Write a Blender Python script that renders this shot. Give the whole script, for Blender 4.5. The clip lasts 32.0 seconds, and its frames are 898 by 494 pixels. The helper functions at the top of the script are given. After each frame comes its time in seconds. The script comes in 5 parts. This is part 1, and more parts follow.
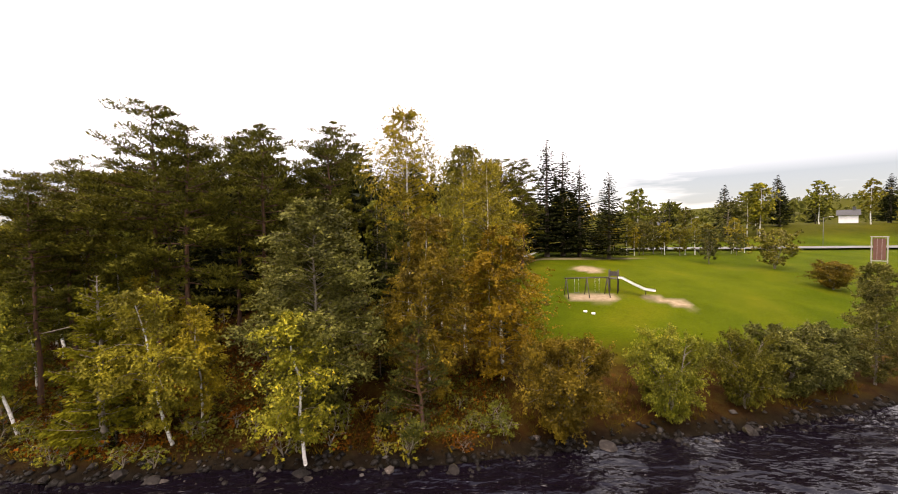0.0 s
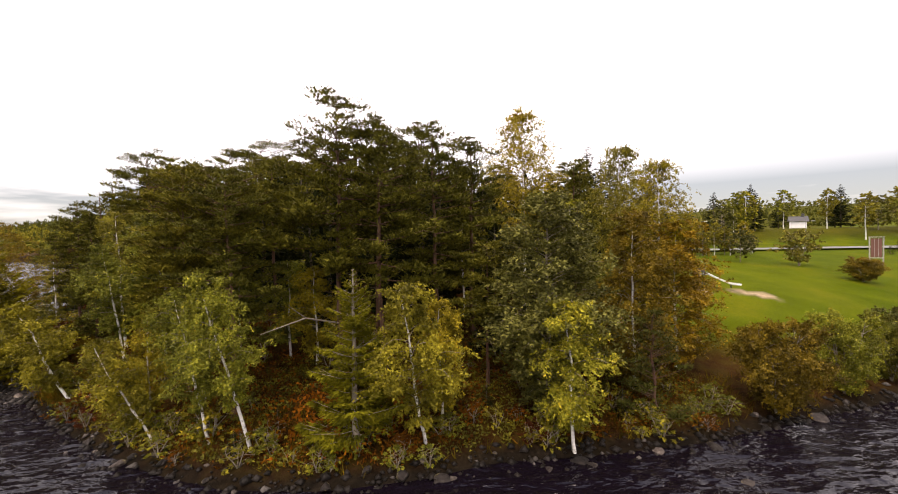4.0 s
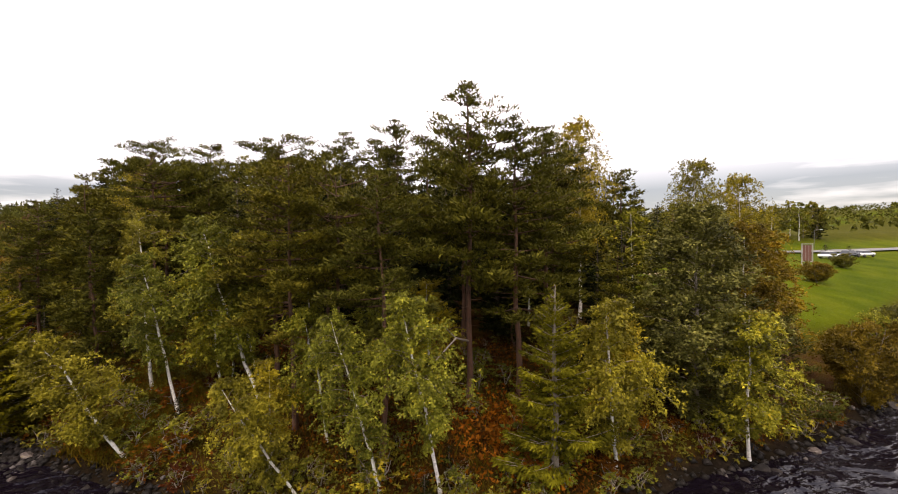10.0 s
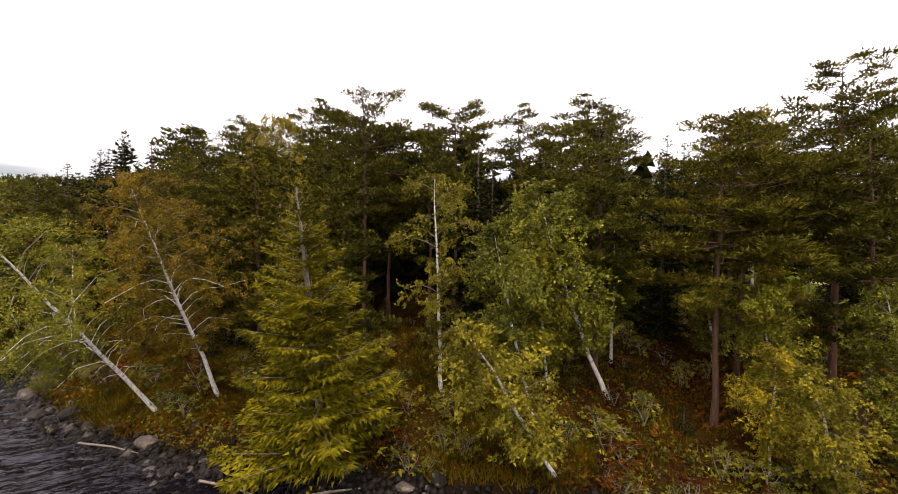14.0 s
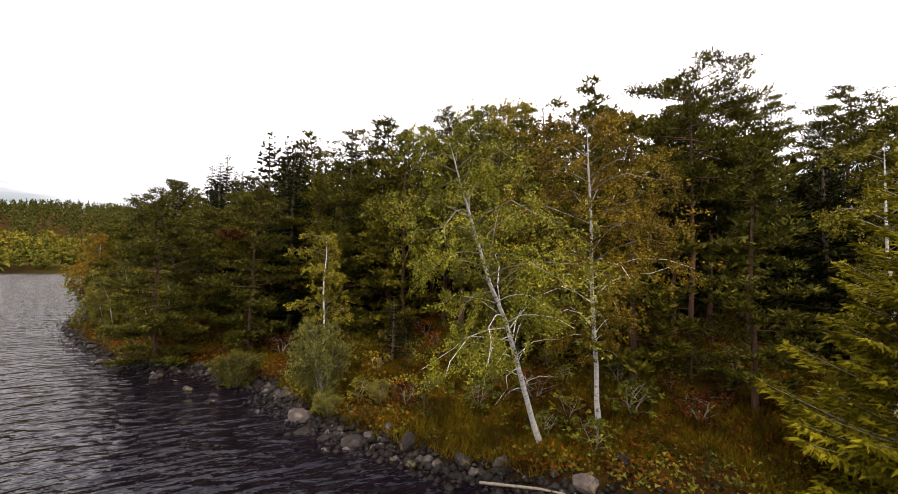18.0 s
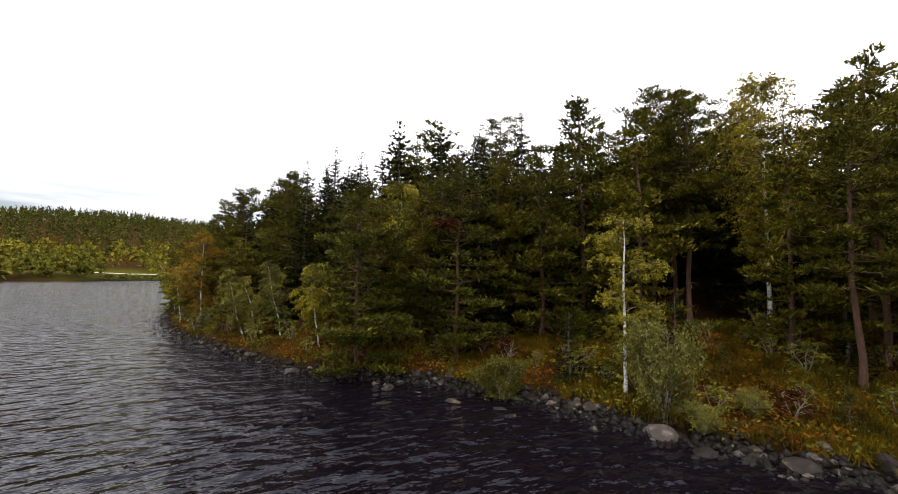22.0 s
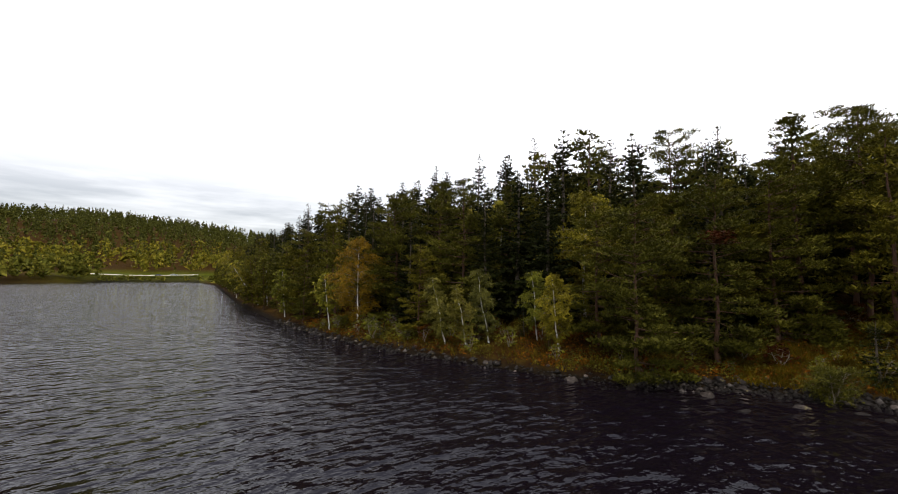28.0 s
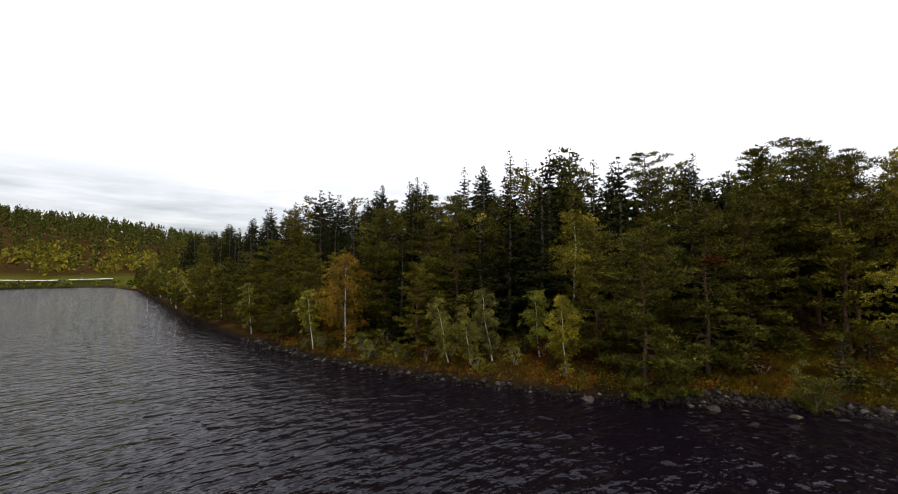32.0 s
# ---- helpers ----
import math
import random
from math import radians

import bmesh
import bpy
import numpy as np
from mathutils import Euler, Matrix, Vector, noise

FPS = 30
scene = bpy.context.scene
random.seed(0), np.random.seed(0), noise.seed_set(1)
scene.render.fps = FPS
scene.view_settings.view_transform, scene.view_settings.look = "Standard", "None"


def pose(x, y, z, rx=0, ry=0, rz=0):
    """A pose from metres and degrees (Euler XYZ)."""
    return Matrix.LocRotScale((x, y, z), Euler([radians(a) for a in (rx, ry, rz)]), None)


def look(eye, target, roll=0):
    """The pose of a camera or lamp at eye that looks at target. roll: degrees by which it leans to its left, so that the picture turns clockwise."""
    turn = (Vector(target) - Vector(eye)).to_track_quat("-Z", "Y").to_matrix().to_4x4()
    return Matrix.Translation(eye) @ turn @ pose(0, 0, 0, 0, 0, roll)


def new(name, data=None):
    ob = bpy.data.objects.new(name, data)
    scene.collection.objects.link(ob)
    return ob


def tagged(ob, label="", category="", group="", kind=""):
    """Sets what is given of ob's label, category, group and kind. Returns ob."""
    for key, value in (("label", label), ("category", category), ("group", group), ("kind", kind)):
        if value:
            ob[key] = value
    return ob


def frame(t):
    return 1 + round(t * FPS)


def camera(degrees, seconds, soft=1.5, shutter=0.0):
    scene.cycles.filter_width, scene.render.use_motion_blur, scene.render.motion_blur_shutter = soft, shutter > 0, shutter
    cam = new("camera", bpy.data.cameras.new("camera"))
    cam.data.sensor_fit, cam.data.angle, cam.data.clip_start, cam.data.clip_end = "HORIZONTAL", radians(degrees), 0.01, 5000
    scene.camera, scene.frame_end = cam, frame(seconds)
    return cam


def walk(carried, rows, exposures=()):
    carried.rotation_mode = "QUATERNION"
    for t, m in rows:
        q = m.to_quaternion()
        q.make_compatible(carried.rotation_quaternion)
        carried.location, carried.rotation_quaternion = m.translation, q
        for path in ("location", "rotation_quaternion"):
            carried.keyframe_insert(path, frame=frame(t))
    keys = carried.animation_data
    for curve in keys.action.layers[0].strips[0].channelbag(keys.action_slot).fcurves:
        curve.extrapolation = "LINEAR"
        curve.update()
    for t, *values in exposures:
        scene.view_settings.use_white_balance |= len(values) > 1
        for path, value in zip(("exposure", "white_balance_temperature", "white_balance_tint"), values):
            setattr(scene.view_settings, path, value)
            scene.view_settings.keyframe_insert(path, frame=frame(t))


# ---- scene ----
cam = camera(95.7, 32.0, 1.0)
PATH = [
    (0, (-0.0, -0.0, 10.15), (0.0, 9.99, 9.75), -1.0),
    (0.5, (-2.25, 0.03, 10.5), (-2.05, 10.01, 10.01), -0.9),
    (1, (-4.47, 0.08, 10.41), (-4.03, 10.06, 9.94), -0.6),
    (1.5, (-6.35, 0.16, 10.26), (-5.72, 10.13, 9.83), -0.6),
    (2, (-8.08, 0.25, 10.14), (-7.3, 10.21, 9.74), -0.5),
    (2.5, (-9.66, 0.32, 9.99), (-8.75, 10.27, 9.63), -0.5),
    (3, (-11.2, 0.43, 9.79), (-10.16, 10.37, 9.5), -0.7),
    (3.5, (-12.63, 0.43, 9.75), (-11.47, 10.36, 9.48), -0.9),
    (4, (-13.99, 0.42, 9.68), (-12.71, 10.34, 9.45), -1.2),
    (4.5, (-15.26, 0.39, 9.67), (-13.91, 10.3, 9.47), -1.4),
    (6.5, (-20.51, 0.14, 10.37), (-17.74, 9.74, 10.18), -1.3),
    (7, (-21.69, -0.19, 10.76), (-18.86, 9.39, 10.55), -1.3),
    (7.5, (-22.57, -0.14, 11.2), (-19.69, 9.43, 10.92), -1.5),
    (8, (-23.11, 0.46, 11.12), (-20.18, 10.01, 10.86), -1.4),
    (8.5, (-23.43, 1.42, 10.79), (-20.42, 10.96, 10.58), -1.4),
    (9, (-23.6, 2.46, 10.55), (-20.54, 11.98, 10.37), -1.3),
    (9.5, (-24.22, 3.41, 10.23), (-21.04, 12.89, 10.08), -1.3),
    (10, (-24.95, 4.48, 10.27), (-21.72, 13.94, 10.07), -0.9),
    (10.5, (-26.94, 6.11, 9.78), (-23.49, 15.49, 9.68), -1.1),
    (11, (-28.77, 7.51, 9.74), (-25.18, 16.84, 9.62), -1.1),
    (11.5, (-30.94, 8.88, 9.97), (-27.12, 18.12, 9.73), -1.0),
    (12, (-33.49, 10.28, 9.43), (-29.33, 19.37, 9.32), -0.5),
    (12.5, (-35.97, 11.62, 9.31), (-31.86, 20.74, 9.17), -0.2),
    (13, (-38.96, 13.07, 9.27), (-34.51, 22.03, 9.05), -0.1),
    (13.5, (-41.75, 14.67, 9.26), (-36.94, 23.44, 8.96), -0.1),
    (15.5, (-48.04, 20.69, 8.72), (-42.72, 29.16, 8.55), 1.0),
    (16, (-49.54, 22.2, 8.49), (-44.41, 30.77, 8.39), 0.8),
    (16.5, (-51.4, 23.96, 7.89), (-46.68, 32.78, 8.01), 0.4),
    (17, (-52.64, 25.34, 7.17), (-48.33, 34.36, 7.64), 0.6),
    (17.5, (-54.74, 26.87, 7.05), (-50.06, 35.69, 7.56), 1.0),
    (18, (-56.53, 28.44, 6.85), (-51.59, 37.12, 7.39), 1.2),
    (18.5, (-58.01, 29.81, 6.61), (-52.99, 38.44, 7.22), 1.5),
    (19, (-59.08, 31.21, 6.54), (-54.05, 39.84, 7.07), 0.4),
    (19.5, (-60.35, 32.56, 6.41), (-55.33, 41.19, 6.96), 0.2),
    (20, (-61.68, 33.96, 6.32), (-56.65, 42.58, 6.89), 0.3),
    (20.5, (-63.11, 35.28, 6.07), (-58.08, 43.9, 6.72), 0.5),
    (21, (-64.78, 36.39, 6.0), (-59.7, 44.98, 6.64), 0.7),
    (21.5, (-66.26, 37.58, 5.86), (-61.16, 46.15, 6.57), 0.8),
    (22, (-67.81, 38.7, 5.8), (-62.68, 47.25, 6.52), 0.9),
    (22.5, (-69.4, 39.75, 5.85), (-64.22, 48.27, 6.58), 0.7),
    (23, (-70.96, 40.71, 6.05), (-65.76, 49.23, 6.74), 0.7),
    (23.5, (-72.61, 41.61, 6.21), (-67.38, 50.11, 6.89), 0.6),
    (24, (-74.16, 42.48, 6.3), (-68.89, 50.95, 6.98), 0.7),
    (24.5, (-75.79, 43.22, 6.41), (-70.47, 51.66, 7.08), 0.6),
    (25, (-77.47, 43.9, 6.52), (-72.08, 52.3, 7.17), 0.5),
    (25.5, (-78.97, 44.59, 6.53), (-73.54, 52.96, 7.19), 0.3),
    (27.5, (-82.76, 47.47, 6.31), (-77.22, 55.77, 7.03), 0.7),
    (28, (-83.47, 47.86, 6.28), (-77.91, 56.14, 6.98), 0.7),
    (28.5, (-83.78, 48.39, 6.3), (-77.29, 55.97, 7.02), 0.2),
    (29, (-84.22, 48.91, 6.32), (-77.61, 56.38, 7.03), 0.0),
    (29.5, (-84.72, 49.41, 6.29), (-78.05, 56.82, 7.01), 0.0),
    (30, (-85.25, 49.87, 6.33), (-78.55, 57.26, 7.04), -0.0),
    (30.5, (-85.83, 50.34, 6.56), (-79.11, 57.71, 7.27), -0.1),
    (31, (-86.35, 50.61, 7.12), (-79.61, 57.97, 7.79), -0.1),
    (31.5, (-86.97, 50.86, 7.63), (-80.21, 58.2, 8.29), -0.1),
    (32, (-87.64, 51.12, 8.14), (-80.88, 58.46, 8.76), -0.1),
]
walk(cam, [(t, look(eye, target, roll)) for t, eye, target, roll in PATH],
     [(0.0, 1.08, 7500, 20), (4.0, 0.95, 7500, 20), (9.0, 0.80, 7400, 20), (18.0, 0.82, 7200, 17), (20.0, 0.78, 6950, 13), (22.0, 0.62, 6750, 12), (25.0, 0.36, 6700, 11), (32.0, 0.10, 6700, 11)])

# ---- sky and sun: bright overcast, thin cloud banks low over the horizon ----
SUN_EL, SUN_ROT = radians(64), radians(212)
world = bpy.data.worlds.new("overcast_sky")
scene.world = world
world.use_nodes = True
wt = world.node_tree
wt.nodes.clear()
w_out = wt.nodes.new("ShaderNodeOutputWorld")
w_bg = wt.nodes.new("ShaderNodeBackground")
w_sky = wt.nodes.new("ShaderNodeTexSky")
w_sky.sky_type = "NISHITA"
w_sky.sun_disc = False
w_sky.sun_elevation, w_sky.sun_rotation = SUN_EL, SUN_ROT
w_coord = wt.nodes.new("ShaderNodeTexCoord")
w_map = wt.nodes.new("ShaderNodeMapping")
w_map.inputs["Scale"].default_value = (1.0, 1.0, 7.0)
w_noise = wt.nodes.new("ShaderNodeTexNoise")
w_noise.inputs["Scale"].default_value = 2.3
w_noise.inputs["Detail"].default_value = 5.0
w_noise.inputs["Roughness"].default_value = 0.55
w_ramp = wt.nodes.new("ShaderNodeValToRGB")
w_ramp.color_ramp.elements[0].position = 0.44
w_ramp.color_ramp.elements[0].color = (0.15, 0.163, 0.185, 1)
w_ramp.color_ramp.elements[1].position = 0.66
w_ramp.color_ramp.elements[1].color = (0.62, 0.625, 0.64, 1)
w_sep = wt.nodes.new("ShaderNodeSeparateXYZ")
w_low = wt.nodes.new("ShaderNodeMapRange")
w_low.inputs["From Min"].default_value = 0.10
w_low.inputs["From Max"].default_value = 0.29
w_high = wt.nodes.new("ShaderNodeMixRGB")
w_high.inputs["Color2"].default_value = (1.22, 1.22, 1.24, 1)
w_add = wt.nodes.new("ShaderNodeMixRGB")
w_add.blend_type = "ADD"
w_skymul = wt.nodes.new("ShaderNodeMixRGB")
w_skymul.blend_type = "MULTIPLY"
w_skymul.inputs["Fac"].default_value = 1.0
w_skymul.inputs["Color2"].default_value = (0.03, 0.03, 0.03, 1)
w_add.inputs["Fac"].default_value = 1.0
for a, b in ((w_coord.outputs["Generated"], w_map.inputs["Vector"]), (w_map.outputs["Vector"], w_noise.inputs["Vector"]),
             (w_noise.outputs["Fac"], w_ramp.inputs["Fac"]), (w_coord.outputs["Generated"], w_sep.inputs["Vector"]),
             (w_sep.outputs["Z"], w_low.inputs["Value"]), (w_low.outputs["Result"], w_high.inputs["Fac"]),
             (w_ramp.outputs["Color"], w_high.inputs["Color1"]), (w_sky.outputs["Color"], w_skymul.inputs["Color1"]),
             (w_high.outputs["Color"], w_add.inputs["Color1"]), (w_skymul.outputs["Color"], w_add.inputs["Color2"]),
             (w_add.outputs["Color"], w_bg.inputs["Color"]), (w_bg.outputs["Background"], w_out.inputs["Surface"])):
    wt.links.new(a, b)
w_bg.inputs["Strength"].default_value = 1.13

sun_data = bpy.data.lights.new("sun", "SUN")
sun_data.energy, sun_data.angle, sun_data.color = 1.5, radians(20), (1.0, 0.92, 0.80)
sun = new("sun", sun_data)
sun.matrix_world = look((math.sin(SUN_ROT) * 60, math.cos(SUN_ROT) * 60, 60 * math.tan(SUN_EL)), (0, 0, 0))


# ---- materials ----
def material(name, rough=0.8, metal=0.0):
    m = bpy.data.materials.new(name)
    m.use_nodes = True
    nt = m.node_tree
    p = nt.nodes["Principled BSDF"]
    p.inputs["Roughness"].default_value, p.inputs["Metallic"].default_value = rough, metal
    return m, nt, p


def ramp(nt, fac, stops):
    r = nt.nodes.new("ShaderNodeValToRGB")
    e = r.color_ramp.elements
    while len(e) < len(stops):
        e.new(0.5)
    for el, (pos, col) in zip(e, stops):
        el.position, el.color = pos, (*col, 1)
    nt.links.new(fac, r.inputs["Fac"])
    return r.outputs["Color"]


def noise_of(nt, scale, detail=4.0, rough=0.6, coord="Object", stretch=None):
    c = nt.nodes.new("ShaderNodeTexCoord")
    n = nt.nodes.new("ShaderNodeTexNoise")
    n.inputs["Scale"].default_value, n.inputs["Detail"].default_value, n.inputs["Roughness"].default_value = scale, detail, rough
    src = c.outputs[coord]
    if stretch:
        mp = nt.nodes.new("ShaderNodeMapping")
        mp.inputs["Scale"].default_value = stretch
        nt.links.new(src, mp.inputs["Vector"])
        src = mp.outputs["Vector"]
    nt.links.new(src, n.inputs["Vector"])
    return n.outputs["Fac"]


def mixed(nt, kind, fac, a, b):
    m = nt.nodes.new("ShaderNodeMixRGB")
    m.blend_type = kind
    for value, key in ((fac, "Fac"), (a, "Color1"), (b, "Color2")):
        if isinstance(value, (int, float)):
            m.inputs[key].default_value = value
        elif isinstance(value, tuple):
            m.inputs[key].default_value = (*value, 1)
        else:
            nt.links.new(value, m.inputs[key])
    return m.outputs["Color"]


def bump(nt, p, height, strength, distance=0.05):
    b = nt.nodes.new("ShaderNodeBump")
    b.inputs["Strength"].default_value, b.inputs["Distance"].default_value = strength, distance
    nt.links.new(height, b.inputs["Height"])
    nt.links.new(b.outputs["Normal"], p.inputs["Normal"])


def foliage(name, dark, mid, light, accent=None, share=0.08, through_light=0.10, gloss=0.06):
    """Leaves or needles: each one its own tone, each tree its own cast, some light let through."""
    m, nt, p = material(name, 0.75)
    geo = nt.nodes.new("ShaderNodeNewGeometry")
    dark, light = [tuple(m_ * 0.42 + e_ * 0.58 for m_, e_ in zip(mid, end)) for end in (dark, light)]
    stops = [(0.0, dark), (0.5, mid), (1.0 - share if accent else 1.0, light)]
    if accent:
        stops.append((1.0, accent))
    col = ramp(nt, geo.outputs["Random Per Island"], stops)
    patch = ramp(nt, noise_of(nt, 0.9, 3.0), [(0.36, (0.42, 0.42, 0.40)), (0.64, (1.45, 1.40, 1.22))])
    col = mixed(nt, "MULTIPLY", 1.0, col, patch)
    info = nt.nodes.new("ShaderNodeObjectInfo")
    cast = ramp(nt, info.outputs["Random"], [(0.0, (0.31, 0.29, 0.17)), (0.5, (0.41, 0.37, 0.19)), (1.0, (0.54, 0.44, 0.18))])
    col = mixed(nt, "MULTIPLY", 1.0, col, cast)
    nt.links.new(col, p.inputs["Base Color"])
    p.inputs["Specular IOR Level"].default_value = gloss
    p.inputs["Roughness"].default_value = 0.75 - gloss * 0.6
    tr = nt.nodes.new("ShaderNodeBsdfTranslucent")
    nt.links.new(col, tr.inputs["Color"])
    mx = nt.nodes.new("ShaderNodeMixShader")
    mx.inputs["Fac"].default_value = through_light
    nt.links.new(p.outputs["BSDF"], mx.inputs[1])
    nt.links.new(tr.outputs["BSDF"], mx.inputs[2])
    nt.links.new(mx.outputs["Shader"], nt.nodes["Material Output"].inputs["Surface"])
    return m


def plain(name, a, b, scale=3.0, rough=0.7, metal=0.0, rel=0.3, stretch=None):
    m, nt, p = material(name, rough, metal)
    n = noise_of(nt, scale, 6.0, 0.65, stretch=stretch)
    nt.links.new(ramp(nt, n, [(0.3, a), (0.7, b)]), p.inputs["Base Color"])
    if rel:
        bump(nt, p, noise_of(nt, scale * 5, 4.0, 0.6, stretch=stretch), rel, 0.02)
    return m


M_PINE = foliage("pine_needles", (0.072, 0.081, 0.021), (0.174, 0.188, 0.044), (0.348, 0.348, 0.101))
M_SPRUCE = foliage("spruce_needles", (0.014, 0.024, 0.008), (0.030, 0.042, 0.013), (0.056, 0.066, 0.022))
M_YPINE = foliage("young_pine_needles", (0.050, 0.064, 0.022), (0.095, 0.115, 0.042), (0.16, 0.17, 0.07))
M_LARCH = foliage("larch_needles", (0.135, 0.145, 0.014), (0.249, 0.263, 0.028), (0.385, 0.391, 0.055))
M_BIRCH_G = foliage("birch_leaves_green", (0.147, 0.183, 0.027), (0.315, 0.365, 0.057), (0.613, 0.661, 0.159), (0.750, 0.696, 0.110), gloss=0.14)
M_BIRCH_Y = foliage("birch_leaves_yellowing", (0.207, 0.202, 0.024), (0.431, 0.411, 0.050), (0.750, 0.709, 0.143), gloss=0.14)
M_BIRCH_O = foliage("birch_leaves_orange", (0.195, 0.136, 0.013), (0.360, 0.261, 0.024), (0.570, 0.452, 0.054), gloss=0.14)
M_ASPEN = foliage("aspen_leaves", (0.087, 0.106, 0.035), (0.185, 0.212, 0.083), (0.504, 0.529, 0.283), gloss=0.14)
M_WILLOW = foliage("willow_leaves", (0.138, 0.155, 0.046), (0.276, 0.299, 0.100), (0.552, 0.564, 0.260), gloss=0.14)
M_SHRUB_G = foliage("shrub_leaves_green", (0.094, 0.107, 0.016), (0.201, 0.209, 0.028), (0.403, 0.388, 0.086), gloss=0.14)
M_SHRUB_O = foliage("shrub_leaves_orange", (0.162, 0.061, 0.011), (0.259, 0.098, 0.016), (0.383, 0.173, 0.029))
M_BIRCH_OL = foliage("birch_leaves_olive", (0.174, 0.132, 0.013), (0.330, 0.240, 0.026), (0.522, 0.389, 0.058), gloss=0.14)
M_SHRUB_R = foliage("shrub_leaves_red", (0.08, 0.022, 0.012), (0.13, 0.036, 0.016), (0.19, 0.07, 0.03))
M_GRASS = foliage("bank_grass", (0.081, 0.072, 0.009), (0.149, 0.124, 0.014), (0.257, 0.205, 0.030), (0.230, 0.106, 0.019), 0.12)
# distant conifers: aerial haze is put into the lightened needle colour
M_FARCON_HAZE = foliage("hazy_far_conifer_foliage", (0.112, 0.142, 0.050), (0.203, 0.236, 0.083), (0.315, 0.338, 0.121))
M_FARDEC = foliage("far_broadleaf_foliage", (0.164, 0.198, 0.054), (0.302, 0.337, 0.092), (0.540, 0.512, 0.140))

M_PBARK = plain("pine_bark", (0.034, 0.021, 0.014), (0.115, 0.047, 0.022), 2.5, 0.9, rel=0.7, stretch=(3, 3, 0.7))
M_SBARK = plain("spruce_bark", (0.05, 0.038, 0.028), (0.12, 0.09, 0.07), 3.0, 0.9, rel=0.6)
M_TWIG = plain("twig_bark", (0.10, 0.08, 0.06), (0.24, 0.20, 0.16), 6.0, 0.9, rel=0.2)


def birch_bark():
    m, nt, p = material("birch_bark", 0.75)
    n = noise_of(nt, 2.2, 6.0, 0.75, stretch=(2.0, 2.0, 5.0))
    col = ramp(nt, n, [(0.38, (0.022, 0.020, 0.018)), (0.45, (0.50, 0.47, 0.43)), (0.75, (0.78, 0.76, 0.72))])
    nt.links.new(col, p.inputs["Base Color"])
    bump(nt, p, n, 0.4, 0.02)
    return m


M_BBARK = birch_bark()


def rock_material():
    m, nt, p = material("granite", 0.72)
    p.inputs["Specular IOR Level"].default_value = 0.2
    info = nt.nodes.new("ShaderNodeObjectInfo")
    base = ramp(nt, noise_of(nt, 1.6, 8.0, 0.7), [(0.3, (0.011, 0.009, 0.008)), (0.55, (0.034, 0.029, 0.026)), (0.75, (0.12, 0.11, 0.10))])
    cast = ramp(nt, info.outputs["Random"], [(0.0, (0.24, 0.20, 0.18)), (0.5, (0.70, 0.64, 0.61)), (1.0, (2.7, 2.55, 2.5))])
    col = mixed(nt, "MULTIPLY", 1.0, base, cast)
    moss = ramp(nt, noise_of(nt, 1.1, 3.0), [(0.58, (0, 0, 0)), (0.68, (1, 1, 1))])
    col = mixed(nt, "MIX", moss, col, (0.12, 0.10, 0.04))
    nt.links.new(col, p.inputs["Base Color"])
    bump(nt, p, noise_of(nt, 9.0, 8.0, 0.7), 0.7, 0.05)
    return m


M_ROCK = rock_material()


def gravel_material():
    """Wet stones, each with its own tone."""
    m, nt, p = material("wet_shore_stones", 0.6)
    p.inputs["Specular IOR Level"].default_value = 0.15
    geo = nt.nodes.new("ShaderNodeNewGeometry")
    tone = ramp(nt, geo.outputs["Random Per Island"], [(0.0, (0.004, 0.003, 0.002)), (0.6, (0.008, 0.006, 0.005)), (0.93, (0.018, 0.015, 0.013)), (1.0, (0.08, 0.072, 0.068))])
    col = mixed(nt, "MULTIPLY", 1.0, tone, ramp(nt, noise_of(nt, 6.0, 6.0, 0.7), [(0.3, (0.6, 0.58, 0.56)), (0.7, (1.4, 1.38, 1.36))]))
    nt.links.new(col, p.inputs["Base Color"])
    bump(nt, p, noise_of(nt, 14.0, 6.0, 0.7), 0.6, 0.04)
    return m


M_GRAVEL = gravel_material()


